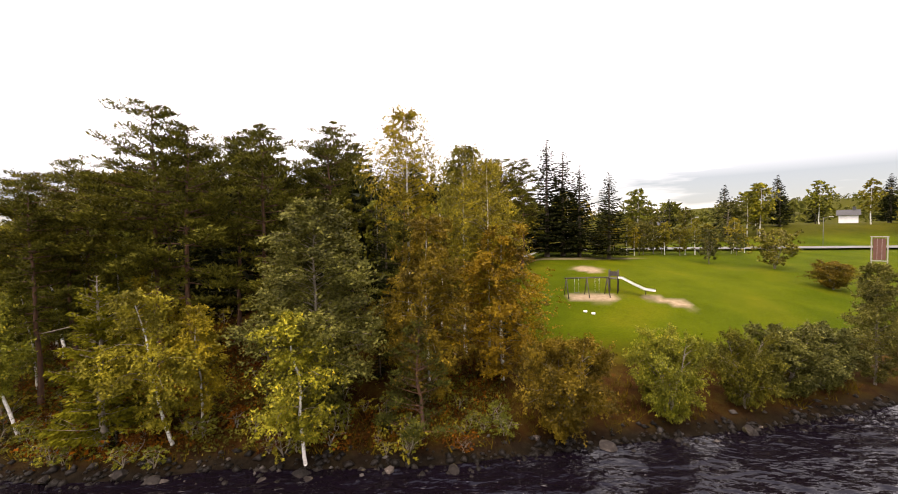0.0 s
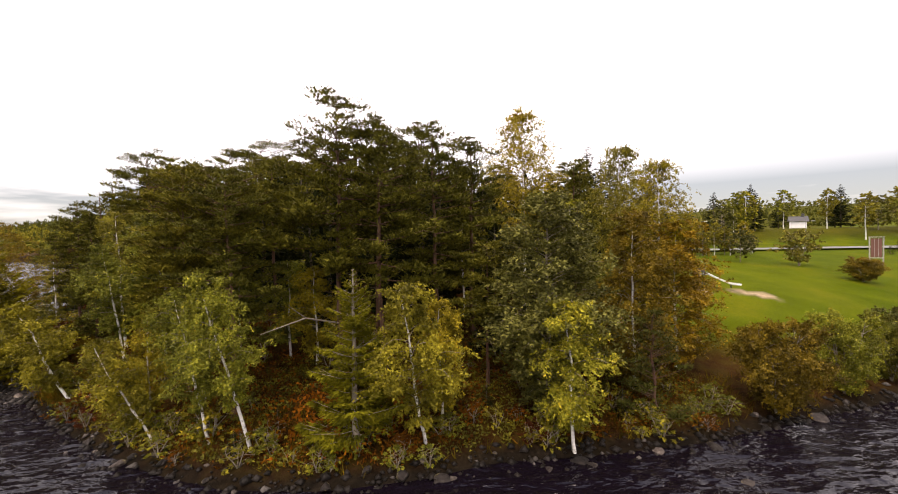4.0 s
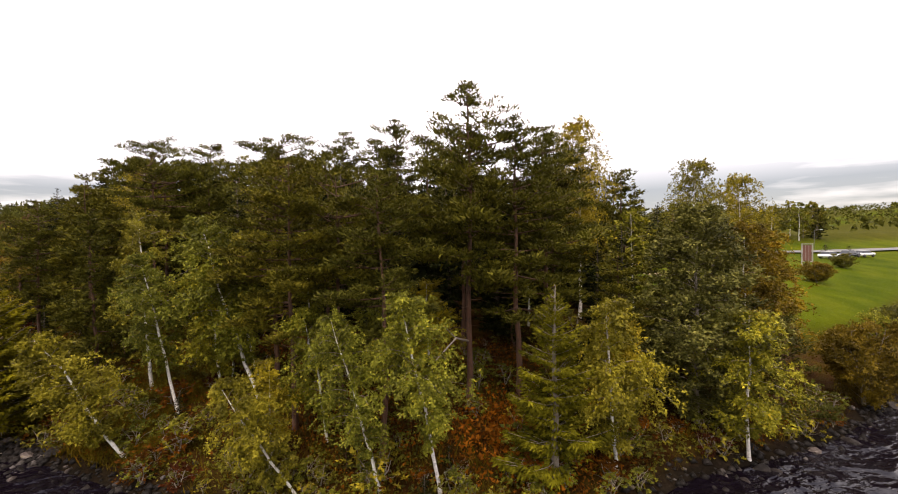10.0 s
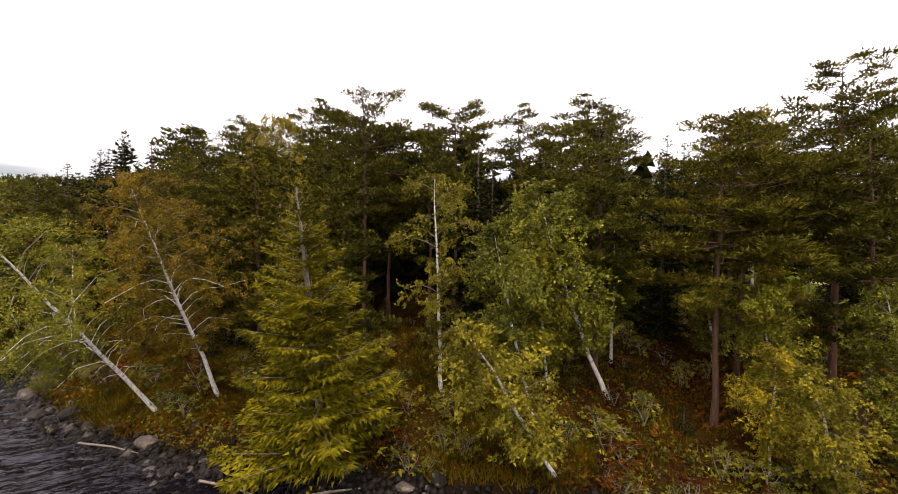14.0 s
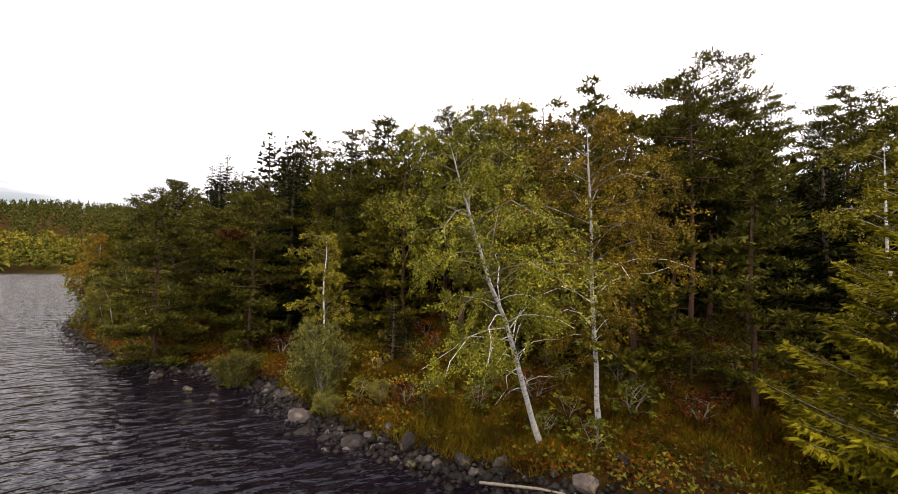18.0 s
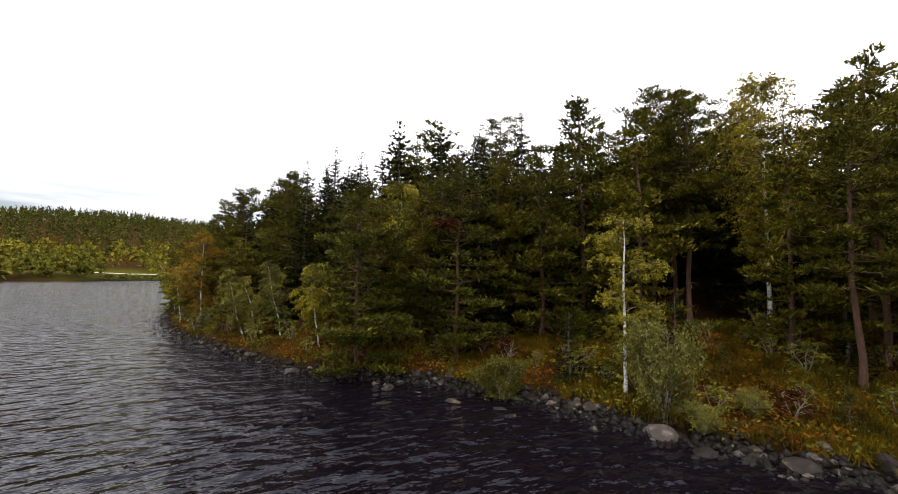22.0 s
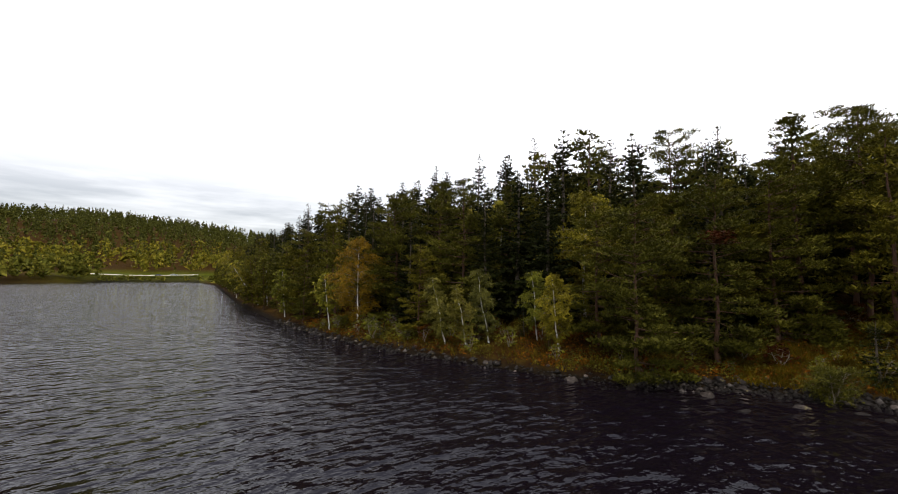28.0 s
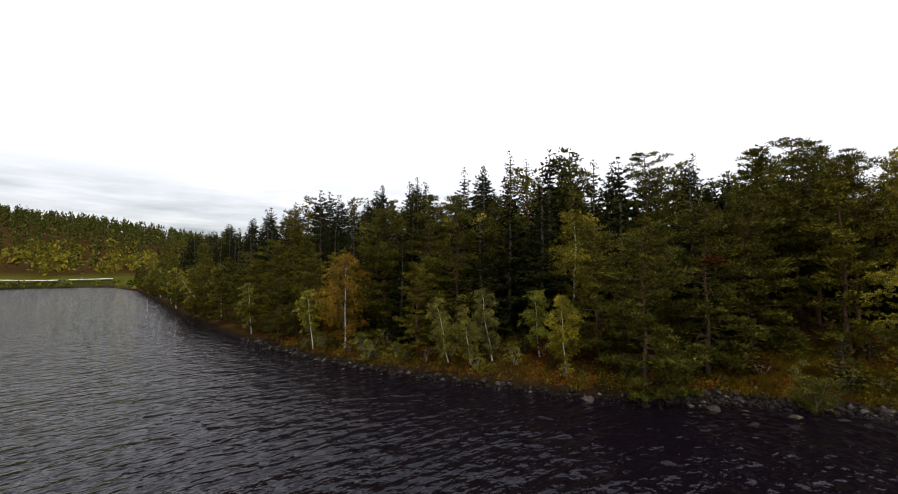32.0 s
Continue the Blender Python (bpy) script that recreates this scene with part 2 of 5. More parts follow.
def ground_material():
    """Forest litter, mown field grass, wet shore gravel and sand, blended by the areas laid out on the ground sheet."""
    m, nt, p = material("ground_cover", 0.95)
    p.inputs["Specular IOR Level"].default_value = 0.02

    def area(key):
        a = nt.nodes.new("ShaderNodeAttribute")
        a.attribute_name = key
        return a.outputs["Fac"]

    litter = ramp(nt, noise_of(nt, 0.9, 8.0, 0.72), [(0.28, (0.006, 0.0035, 0.0015)), (0.45, (0.030, 0.013, 0.0032)), (0.58, (0.036, 0.023, 0.004)), (0.75, (0.085, 0.030, 0.006))])
    big = ramp(nt, noise_of(nt, 0.07, 4.0), [(0.35, (0.72, 0.8, 0.75)), (0.65, (1.2, 1.1, 1.0))])
    fine = ramp(nt, noise_of(nt, 7.0, 6.0, 0.7), [(0.3, (0.75, 0.78, 0.72)), (0.7, (1.2, 1.18, 1.15))])
    field = ramp(nt, noise_of(nt, 0.16, 5.0, 0.6), [(0.3, (0.036, 0.052, 0.0015)), (0.52, (0.054, 0.070, 0.002)), (0.72, (0.080, 0.084, 0.004))])
    field = mixed(nt, "MULTIPLY", 1.0, mixed(nt, "MULTIPLY", 1.0, field, big), fine)
    shore = ramp(nt, noise_of(nt, 2.5, 8.0, 0.75), [(0.3, (0.003, 0.0025, 0.002)), (0.55, (0.009, 0.007, 0.005)), (0.75, (0.024, 0.018, 0.013))])
    sand = ramp(nt, noise_of(nt, 3.0, 6.0, 0.6), [(0.3, (0.20, 0.145, 0.09)), (0.7, (0.30, 0.23, 0.155))])
    col = mixed(nt, "MIX", area("field"), litter, field)
    col = mixed(nt, "MIX", area("shore"), col, shore)
    col = mixed(nt, "MIX", area("sand"), col, sand)
    nt.links.new(col, p.inputs["Base Color"])
    bump(nt, p, noise_of(nt, 4.0, 8.0, 0.75), 0.8, 0.12)
    return m


M_GROUND = ground_material()


def water_material():
    """Dark peaty water with wind ripples at three sizes and a little foam where the river runs fast."""
    m, nt, p = material("peaty_water", 0.04)
    p.inputs["IOR"].default_value = 1.33
    p.inputs["Specular IOR Level"].default_value = 0.32
    p.inputs["Specular Tint"].default_value = (0.62, 0.72, 1.0, 1)
    swell = noise_of(nt, 0.30, 1.0, 0.5, stretch=(0.8, 1.2, 1))
    h1 = noise_of(nt, 1.0, 1.5, 0.5, stretch=(0.75, 1.25, 1))
    h2 = noise_of(nt, 3.0, 2.0, 0.5, stretch=(0.7, 1.3, 1))
    peaks = mixed(nt, "MULTIPLY", 1.0, mixed(nt, "MULTIPLY", 1.0, h1, h1), (1.9, 1.9, 1.9))
    fine = mixed(nt, "MULTIPLY", 1.0, mixed(nt, "MULTIPLY", 1.0, h2, h2), (0.50, 0.50, 0.50))
    h = mixed(nt, "ADD", 1.0, mixed(nt, "ADD", 1.0, peaks, fine), swell)
    bump(nt, p, h, 1.0, 0.20)
    a = nt.nodes.new("ShaderNodeAttribute")
    a.attribute_name = "foam"
    f = mixed(nt, "MULTIPLY", 1.0, ramp(nt, noise_of(nt, 2.6, 8.0, 0.8, stretch=(0.7, 1.6, 1)), [(0.60, (0, 0, 0)), (0.76, (1, 1, 1))]), a.outputs["Fac"])
    nt.links.new(mixed(nt, "MIX", f, (0.0035, 0.0022, 0.0042), (0.42, 0.40, 0.40)), p.inputs["Base Color"])
    return m


M_WATER = water_material()
M_WHITE = plain("white_paint", (0.62, 0.62, 0.62), (0.72, 0.72, 0.72), 2.0, 0.6, rel=0.1)
M_ROOF = plain("dark_roof_tiles", (0.03, 0.03, 0.035), (0.06, 0.058, 0.06), 4.0, 0.8)
M_STEEL = plain("galvanised_steel", (0.62, 0.63, 0.65), (0.78, 0.79, 0.81), 5.0, 0.38, 0.85, rel=0.1)
M_DKWOOD = plain("dark_stained_timber", (0.028, 0.022, 0.020), (0.055, 0.042, 0.036), 6.0, 0.8, stretch=(1, 1, 0.2))
M_REDBRD = plain("red_brown_board", (0.09, 0.035, 0.024), (0.13, 0.05, 0.035), 3.0, 0.7)
M_GREYPT = plain("pale_grey_timber", (0.22, 0.20, 0.185), (0.32, 0.30, 0.28), 5.0, 0.8)
M_ASPH = plain("asphalt", (0.08, 0.078, 0.074), (0.13, 0.127, 0.12), 1.2, 0.9)
M_SANDY = plain("pale_gravel", (0.40, 0.36, 0.30), (0.52, 0.47, 0.40), 2.0, 0.95)
M_RUBBER = plain("black_rubber", (0.015, 0.015, 0.016), (0.03, 0.03, 0.03), 8.0, 0.7)
M_DKGLASS = plain("dark_window_glass", (0.02, 0.024, 0.03), (0.035, 0.04, 0.048), 1.0, 0.08, rel=0.0)
M_CARWHITE = plain("white_car_paint", (0.70, 0.71, 0.72), (0.76, 0.77, 0.78), 1.0, 0.25, rel=0.0)
M_CARDARK = plain("dark_car_paint", (0.03, 0.035, 0.045), (0.05, 0.055, 0.065), 1.0, 0.25, rel=0.0)


# ---- mesh helpers ----
def mesh_from(name, verts, faces, mat, smooth=False):
    """A mesh from an array of vertices and an array of triangles or quads (or a list of such arrays)."""
    me = bpy.data.meshes.new(name)
    verts = np.asarray(verts, np.float32)
    groups = [np.asarray(f, np.int32) for f in (faces if isinstance(faces, list) else [faces])]
    groups = [g for g in groups if len(g)]
    me.vertices.add(len(verts))
    me.vertices.foreach_set("co", verts.ravel())
    loops = np.concatenate([g.ravel() for g in groups])
    sizes = np.concatenate([np.full(len(g), g.shape[1], np.int32) for g in groups])
    me.loops.add(len(loops))
    me.loops.foreach_set("vertex_index", loops)
    me.polygons.add(len(sizes))
    me.polygons.foreach_set("loop_start", np.concatenate([[0], np.cumsum(sizes)[:-1]]).astype(np.int32))
    me.polygons.foreach_set("loop_total", sizes)
    if smooth:
        me.polygons.foreach_set("use_smooth", np.ones(len(sizes), bool))
    me.materials.append(mat)
    me.update(calc_edges=True)
    return me


def from_bm(name, bm, mat, smooth=False):
    me = bpy.data.meshes.new(name)
    bmesh.ops.recalc_face_normals(bm, faces=bm.faces)
    for f in bm.faces:
        f.smooth = smooth
    bm.to_mesh(me)
    bm.free()
    me.materials.append(mat)
    return me


def under(name, me, parent, label="", m=None):
    ob = new(name, me)
    ob.parent = parent
    if m is not None:
        ob.matrix_local = m
    return tagged(ob, label)


def box(bm, x0, y0, z0, x1, y1, z1, bev=0.0, m=None):
    r = bmesh.ops.create_cube(bm, size=1.0)
    for v in r["verts"]:
        v.co = Vector(((x0 + x1) / 2 + v.co.x * (x1 - x0), (y0 + y1) / 2 + v.co.y * (y1 - y0), (z0 + z1) / 2 + v.co.z * (z1 - z0)))
        if m is not None:
            v.co = m @ v.co
    if bev:
        es = {e for v in r["verts"] for e in v.link_edges}
        bmesh.ops.bevel(bm, geom=list(es), offset=bev, segments=2, affect="EDGES")


def rod(bm, a, b, r0, r1=None, n=8):
    a, b = Vector(a), Vector(b)
    q = (b - a).to_track_quat("Z", "Y").to_matrix().to_4x4()
    bmesh.ops.create_cone(bm, cap_ends=True, segments=n, radius1=r0, radius2=r0 if r1 is None else r1, depth=(b - a).length,
                          matrix=Matrix.Translation((a + b) / 2) @ q)


def boxes(name, mat, *rows, bev=0.0):
    bm = bmesh.new()
    for r in rows:
        box(bm, *r, bev=bev)
    return from_bm(name, bm, mat)


def rods(name, mat, *rows, n=8):
    bm = bmesh.new()
    for a, b, r in rows:
        rod(bm, a, b, r, n=n)
    return from_bm(name, bm, mat, True)


class Tubes:
    """Many tapered limbs, gathered into one mesh."""

    def __init__(self):
        self.v, self.f, self.n = [], [], 0

    def add(self, pts, radii, sides=5):
        pts, radii = np.asarray(pts, float), np.asarray(radii, float)
        t = np.gradient(pts, axis=0)
        t /= np.linalg.norm(t, axis=1)[:, None] + 1e-9
        ref = np.array([0.0, 0.0, 1.0]) if abs(t[0, 2]) < 0.8 else np.array([1.0, 0.0, 0.0])
        a = np.cross(t, ref)
        a /= np.linalg.norm(a, axis=1)[:, None] + 1e-9
        b = np.cross(t, a)
        ang = np.linspace(0, 2 * np.pi, sides, endpoint=False)
        ring = pts[:, None] + radii[:, None, None] * (np.cos(ang)[None, :, None] * a[:, None] + np.sin(ang)[None, :, None] * b[:, None])
        k = len(pts)
        i, j = np.meshgrid(np.arange(k - 1), np.arange(sides), indexing="ij")
        q = np.stack([i * sides + j, i * sides + (j + 1) % sides, (i + 1) * sides + (j + 1) % sides, (i + 1) * sides + j], -1).reshape(-1, 4)
        self.v.append(ring.reshape(-1, 3))
        self.f.append(q + self.n)
        self.n += k * sides

    def mesh(self, name, mat):
        return mesh_from(name, np.concatenate(self.v), np.concatenate(self.f), mat, True)


def unit(v):
    return v / (np.linalg.norm(v, axis=-1, keepdims=True) + 1e-9)


def needles(name, c, d, length, width, mat, rng, flat=0.0):
    """Slim pointed tufts at c along d; with flat they lie in level sprays."""
    side = unit(np.cross(d, rng.normal(size=d.shape) + np.array([0, 0, flat]))) * (width * np.linalg.norm(d, axis=1) * rng.uniform(0.7, 1.3, len(c)))[:, None] / 2
    tip = c + d * (length * rng.uniform(0.7, 1.3, len(c)))[:, None]
    v = np.stack([c - side, c + side, tip], 1).reshape(-1, 3)
    return mesh_from(name, v, np.arange(len(v)).reshape(-1, 3), mat)


def leaves(name, c, d, length, width, mat, rng):
    """Small pointed leaves at c along d, each turned its own way."""
    side = unit(np.cross(d, rng.normal(size=d.shape)))
    k = rng.uniform(0.65, 1.35, len(c))[:, None]
    v = np.stack([c - side * width * k / 2, c + side * width * k / 2, c + d * length * k], 1).reshape(-1, 3)
    return mesh_from(name, v, np.arange(len(v)).reshape(-1, 3), mat)


# ---- tree kinds: each returns (height, [(part name, mesh, label)]) ----
def trunk_line(h, r, wob, rng, top=0.02, n=9):
    z = np.linspace(-0.4, h, n)
    off = np.cumsum(rng.normal(0, wob, (n, 2)), 0)
    off -= off[0] + (z - z[0])[:, None] / (z[-1] - z[0]) * (off[-1] - off[0]) * 0.7
    rad = r * (1 - np.clip(z / h, 0, 1)) ** 0.75 + top
    rad[0] *= 1.35
    return np.c_[off, z], rad


def on_line(pts, z):
    return np.array([np.interp(z, pts[:, 2], pts[:, 0]), np.interp(z, pts[:, 2], pts[:, 1]), z])


def make_pine(seed, h=18.0, r=3.2, low=0.45, flat=0.5, step=0.62, mat=None, nl=0.34, nw=0.13, cone=False, bare=1, dens=1.2):
    """A pine: limbs that each carry a few flat pads of needles, with dark gaps between the layers."""
    rng = np.random.default_rng(seed)
    pts, rad = trunk_line(h, 0.008 * h + 0.03, 0.10, rng)
    tb, lim = Tubes(), Tubes()
    tb.add(pts, rad, 9)
    cs, ds, nb = [], [], 0
    z, a0 = low * h, rng.uniform(0, 6.28)
    while z < h * 0.985:
        u = (z - low * h) / (h * (1 - low))
        prof = (1 - u) ** 0.75 * 0.95 + 0.08 if cone else (min(1.0, 0.70 + 1.2 * u) * (1 - u ** (1.4 + flat * 5)) ** 0.68 + 0.13)
        for _ in range(rng.integers(3, 6)):
            if rng.random() < 0.14:
                continue
            az = rng.uniform(0, 2 * np.pi)
            L = r * prof * rng.uniform(0.62, 1.10) * (1 + 0.16 * np.cos(az - a0))
            rise = (-0.18 + 0.46 * u + rng.normal(0, 0.09)) if not cone else (0.25 + 0.4 * u)
            o = on_line(pts, z + rng.normal(0, 0.06))
            out = np.array([np.cos(az), np.sin(az), 0])
            lat = np.array([-np.sin(az), np.cos(az), 0])
            s = np.linspace(0, 1, 5)
            path = o + out * (s * L)[:, None] + np.array([0, 0, 1.0]) * (s * L * rise + 0.12 * L * s ** 2)[:, None] + lat * (rng.normal(0, 0.14) * s ** 2 * L)[:, None]
            nb += 1
            if nb % bare == 0:
                lim.add(path[::2] if bare > 1 else path, ((0.012 * L + 0.012) * (1 - 0.85 * s))[::2 if bare > 1 else 1], 3 if bare > 1 else 4)
            for k in range(max(4 if u > 0.6 and not cone else 2, int(L * 1.6 + rng.random()))):
                q = rng.uniform(0.40, 1.0) if k else rng.uniform(0.88, 1.0)
                pr = (0.25 + 0.105 * L) * rng.uniform(0.7, 1.3) * (0.6 if cone else 1.0)
                side = rng.normal(0, 0.20 * L * (1.15 - q) + 0.05)
                c = np.array([np.interp(q, s, path[:, i]) for i in range(3)]) + lat * side - out * 0.3 * abs(side)
                n = max(3, int(dens * pr * pr * 3.1 / (nl * nw * 0.5)))
                rr, th = pr * np.sqrt(rng.random(n)), rng.uniform(0, 6.28, n)
                flat_off = out * (rr * np.cos(th) * 1.2)[:, None] + lat * (rr * np.sin(th))[:, None]
                p = c + flat_off
                p[:, 2] += 0.20 * pr * (1 - (rr / pr) ** 2) + rng.normal(0, 0.15 * pr + 0.02, n) + rise * 0.4 * (rr * np.cos(th))
                cs.append(p)
                ds.append(unit(unit(flat_off) * 0.75 + out * 0.25 + rng.normal(size=(n, 3)) * (0.45, 0.45, 0.25) + np.array([0, 0, 0.55])) * (1.0 - 0.30 * u))
        z += step * rng.uniform(0.65, 1.35) * (1.2 - 0.45 * u)
    for _ in range(int(14 * low * (not cone))):
        zz, az = rng.uniform(0.10, 0.05 + low) * h, rng.uniform(0, 6.28)
        L = rng.uniform(0.4, 1.9)
        o = on_line(pts, zz)
        lim.add([o, o + L * 0.5 * np.array([np.cos(az), np.sin(az), -0.05]), o + L * np.array([np.cos(az), np.sin(az), rng.uniform(-0.3, 0.2)])], [0.03, 0.02, 0.006], 4)
    # shaded sprays close to the trunk
    n = int(h * (5 if cone else 34) * (1 - low) * 0.05 / (nl * nw))
    u, az = rng.random(n), rng.uniform(0, 6.28, n)
    zz = (low + (0.94 - low) * u) * h
    out = np.stack([np.cos(az), np.sin(az), 0 * az], 1)
    cs.append(np.stack([np.interp(zz, pts[:, 2], pts[:, 0]), np.interp(zz, pts[:, 2], pts[:, 1]), zz], 1) + out * (r * rng.uniform(0.05, 0.5, n) * (1 - 0.75 * u))[:, None])
    ds.append(unit(out * 0.7 + rng.normal(0, 0.5, (n, 3))) * 1.25)
    cs = np.concatenate(cs)
    crown = needles("pine_crown", cs, np.concatenate(ds), nl, nw, mat or M_PINE, rng, 1.6)
    return float(cs[:, 2].max() + nl * 0.4), [("trunk", tb.mesh("pine_trunk", M_PBARK), ""), ("branchwork", lim.mesh("pine_limbs", M_PBARK), ""), ("crown", crown, "")]


def make_spruce(seed, h=18.0, r=2.6, low=0.06, mat=None, bark=None, step=0.42, droop=0.28, dens=1.0, nl=0.40, nw=0.17, gap=0.05, up=0.0, bare=2):
    rng = np.random.default_rng(seed)
    pts, rad = trunk_line(h, 0.011 * h + 0.04, 0.03, rng, 0.012)
    tb, lim = Tubes(), Tubes()
    tb.add(pts, rad, 8)
    cs, ds, nb = [], [], 0
    z = low * h + 0.2
    while z < h * 0.995:
        u = (z - low * h) / (h * (1 - low))
        for _ in range(rng.integers(5, 8) if u < 0.9 else 3):
            if rng.random() < gap:
                continue
            az = rng.uniform(0, 2 * np.pi)
            L = (r * (1 - u) ** 0.78 + 0.10) * rng.uniform(0.55, 1.12)
            o = on_line(pts, z)
            out = np.array([np.cos(az), np.sin(az), 0])
            lat = np.array([-np.sin(az), np.cos(az), 0])
            s = np.linspace(0, 1, 4)
            path = o + out * (s * L)[:, None] + np.array([0, 0, 1.0]) * ((0.25 * u + up) * s * L - droop * (1 - u) * L * s + (0.22 + up * 0.4) * L * s ** 2)[:, None]
            nb += 1
            if nb % bare == 0:
                lim.add(path[[0, 1, 3]], ((0.008 * L + 0.008) * (1 - 0.85 * s))[[0, 1, 3]], 3)
            k = max(2, int(L * 3.4 * dens))
            for q in np.linspace(0.15, 1.0, k):
                c = np.array([np.interp(q, s, path[:, i]) for i in range(3)])
                m = max(4, int(7 * dens)) if u < 0.9 else 3
                spread = (0.22 * L * (1.1 - q) + 0.06)
                off = rng.normal(0, spread, m)
                cs.append(c + lat * off[:, None] + np.array([0, 0, -1.0]) * (np.abs(rng.normal(0, 0.06, m)))[:, None])
                ds.append(unit(out * 0.9 + lat * np.sign(off)[:, None] * 0.7 + np.array([0, 0, -0.35 + 1.2 * u ** 3 + up]) + rng.normal(0, 0.35, (m, 3))) * (0.34 + 0.66 * (1 - u) ** 0.8))
        z += step * rng.uniform(0.7, 1.25) * (1.1 - 0.35 * u)
    crown = needles("spruce_crown", np.concatenate(cs), np.concatenate(ds), nl, nw, mat or M_SPRUCE, rng)
    return h, [("trunk", tb.mesh("spruce_trunk", bark or M_SBARK), ""), ("branchwork", lim.mesh("spruce_limbs", bark or M_SBARK), ""), ("crown", crown, "")]


def make_leafy(seed, h=9.0, r=1.8, low=0.25, peak=0.45, mat=None, bark=None, n_branch=46, per=92, leaf=0.22, droop=0.35, stems=1, rad0=None, dead=0, ragged=0.3, airy=1.0, split=False, knot=15):
    """A birch, aspen, alder or bush: ascending limbs, drooping twigs with loose sprays of leaves."""
    rng = np.random.default_rng(seed)
    tb, lim, limbs = Tubes(), Tubes(), []
    if leaf < 0.21 and h > 2:
        leaf, per = leaf * 0.66, per * 2.6
    lines = []
    for k in range(stems):
        pts, rad = trunk_line(h * (0.93 - 0.12 * k * rng.random()), rad0 or 0.0066 * h + 0.016, 0.05, rng, 0.008)
        if stems > 1:
            a = 2 * np.pi * k / stems + rng.random()
            pts[:, :2] += np.outer(np.clip(pts[:, 2], 0, None) / h, [np.cos(a), np.sin(a)]) * r * 0.55
        tb.add(pts[::2] if h < 2 else pts, rad[::2] if h < 2 else rad, 4 if h < 2 else 7)
        lines.append(pts)
    cs, ds = [], []
    for i in range(n_branch):
        pts = lines[i % stems]
        u = (i + rng.random()) / n_branch
        z = (low + (1 - low) * u * 0.97) * h
        shape = (u / peak) ** 0.6 if u < peak else ((1 - u) / (1 - peak)) ** 0.7
        L = r * (0.22 + 0.85 * max(0.0, shape)) * rng.uniform(1 - ragged, 1 + ragged * 0.6)
        az = i * 2.4 + rng.normal(0, 0.5)
        out = np.array([np.cos(az), np.sin(az), 0])
        o = on_line(pts, min(z, pts[-1, 2]))
        s = np.linspace(0, 1, 5)
        path = o + out * (s * L)[:, None] + np.array([0, 0, 1.0]) * (0.75 * L * s - (droop + 0.25) * L * s ** 2.2)[:, None] + rng.normal(0, 0.05 * L, (5, 3)) * s[:, None]
        if split:
            own = Tubes()
            own.add(path, (0.006 * L + 0.006) * (1 - 0.8 * s), 5)
            limbs.append(("limb", own.mesh("birch_limb", M_BBARK if i < n_branch * 0.4 else M_TWIG), ""))
        else:
            lim.add(path[::2] if h < 2 else path, ((0.010 * L + 0.006) * (1 - 0.8 * s))[::2 if h < 2 else 1], 3)
        if i < dead:
            continue
        ntw = max(2, int(per * (0.35 + L / r) * rng.uniform(0.7, 1.25) / knot))
        q = rng.uniform(0.18, 1.02, ntw) ** 0.8
        start = np.stack([np.interp(q, s, path[:, j]) for j in range(3)], 1) + rng.normal(0, 0.11 * L * airy + 0.03, (ntw, 3)) * (1, 1, 0.8)
        hang = unit(out * 0.45 + rng.normal(0, 0.45, (ntw, 3)) + np.array([0, 0, 0.30 - 2.2 * droop])) * (rng.uniform(0.5, 1.2, ntw) * (0.16 + 0.20 * L))[:, None]
        run = rng.random((ntw, knot, 1))
        c = start[:, None] + hang[:, None] * run + rng.normal(0, 0.030 + 0.012 * L, (ntw, knot, 3))
        cs.append(c.reshape(-1, 3))
        ds.append(unit(unit(hang)[:, None] * 0.7 + rng.normal(0, 0.6, (ntw, knot, 3))).reshape(-1, 3))
    crown = leaves("leaf_crown", np.concatenate(cs), np.concatenate(ds), leaf, leaf * 0.72, mat or M_BIRCH_G, rng)
    bark, h = bark or M_BBARK, float(np.concatenate(cs)[:, 2].max() + leaf * 0.5)
    if not split:
        limbs = [("branchwork", lim.mesh("leafy_limbs", M_TWIG), "")]
    return h, [("trunk", tb.mesh("leafy_trunk", bark), ""), *limbs, ("crown", crown, "")]


def plant(name, kind, x, y, h, label, category="tree", group="", lean=(0, 0), wide=1.0, turn=None, sink=0.0):
    """A tree or shrub of a kind, scaled to the height h, standing on the ground."""
    h0, parts = kind
    ob = new(name)
    ob.empty_display_size = 0.3
    s = h / h0
    rz = turn if turn is not None else plant.rng.uniform(0, 360)
    ob.matrix_world = Matrix.Translation((x, y, ground_z(x, y) - sink)) @ pose(0, 0, 0, -lean[1], lean[0], 0) @ pose(0, 0, 0, 0, 0, rz) @ Matrix.Diagonal((s * wide, s * wide, s, 1))
    for pname, me, plabel in parts:
        tagged(under(pname, me, ob, plabel), kind="stuff" if pname in ("branchwork", "crown") else "")
    planted.append((x, y))
    return tagged(ob, label, category, group)


plant.rng = random.Random(5)
planted = []

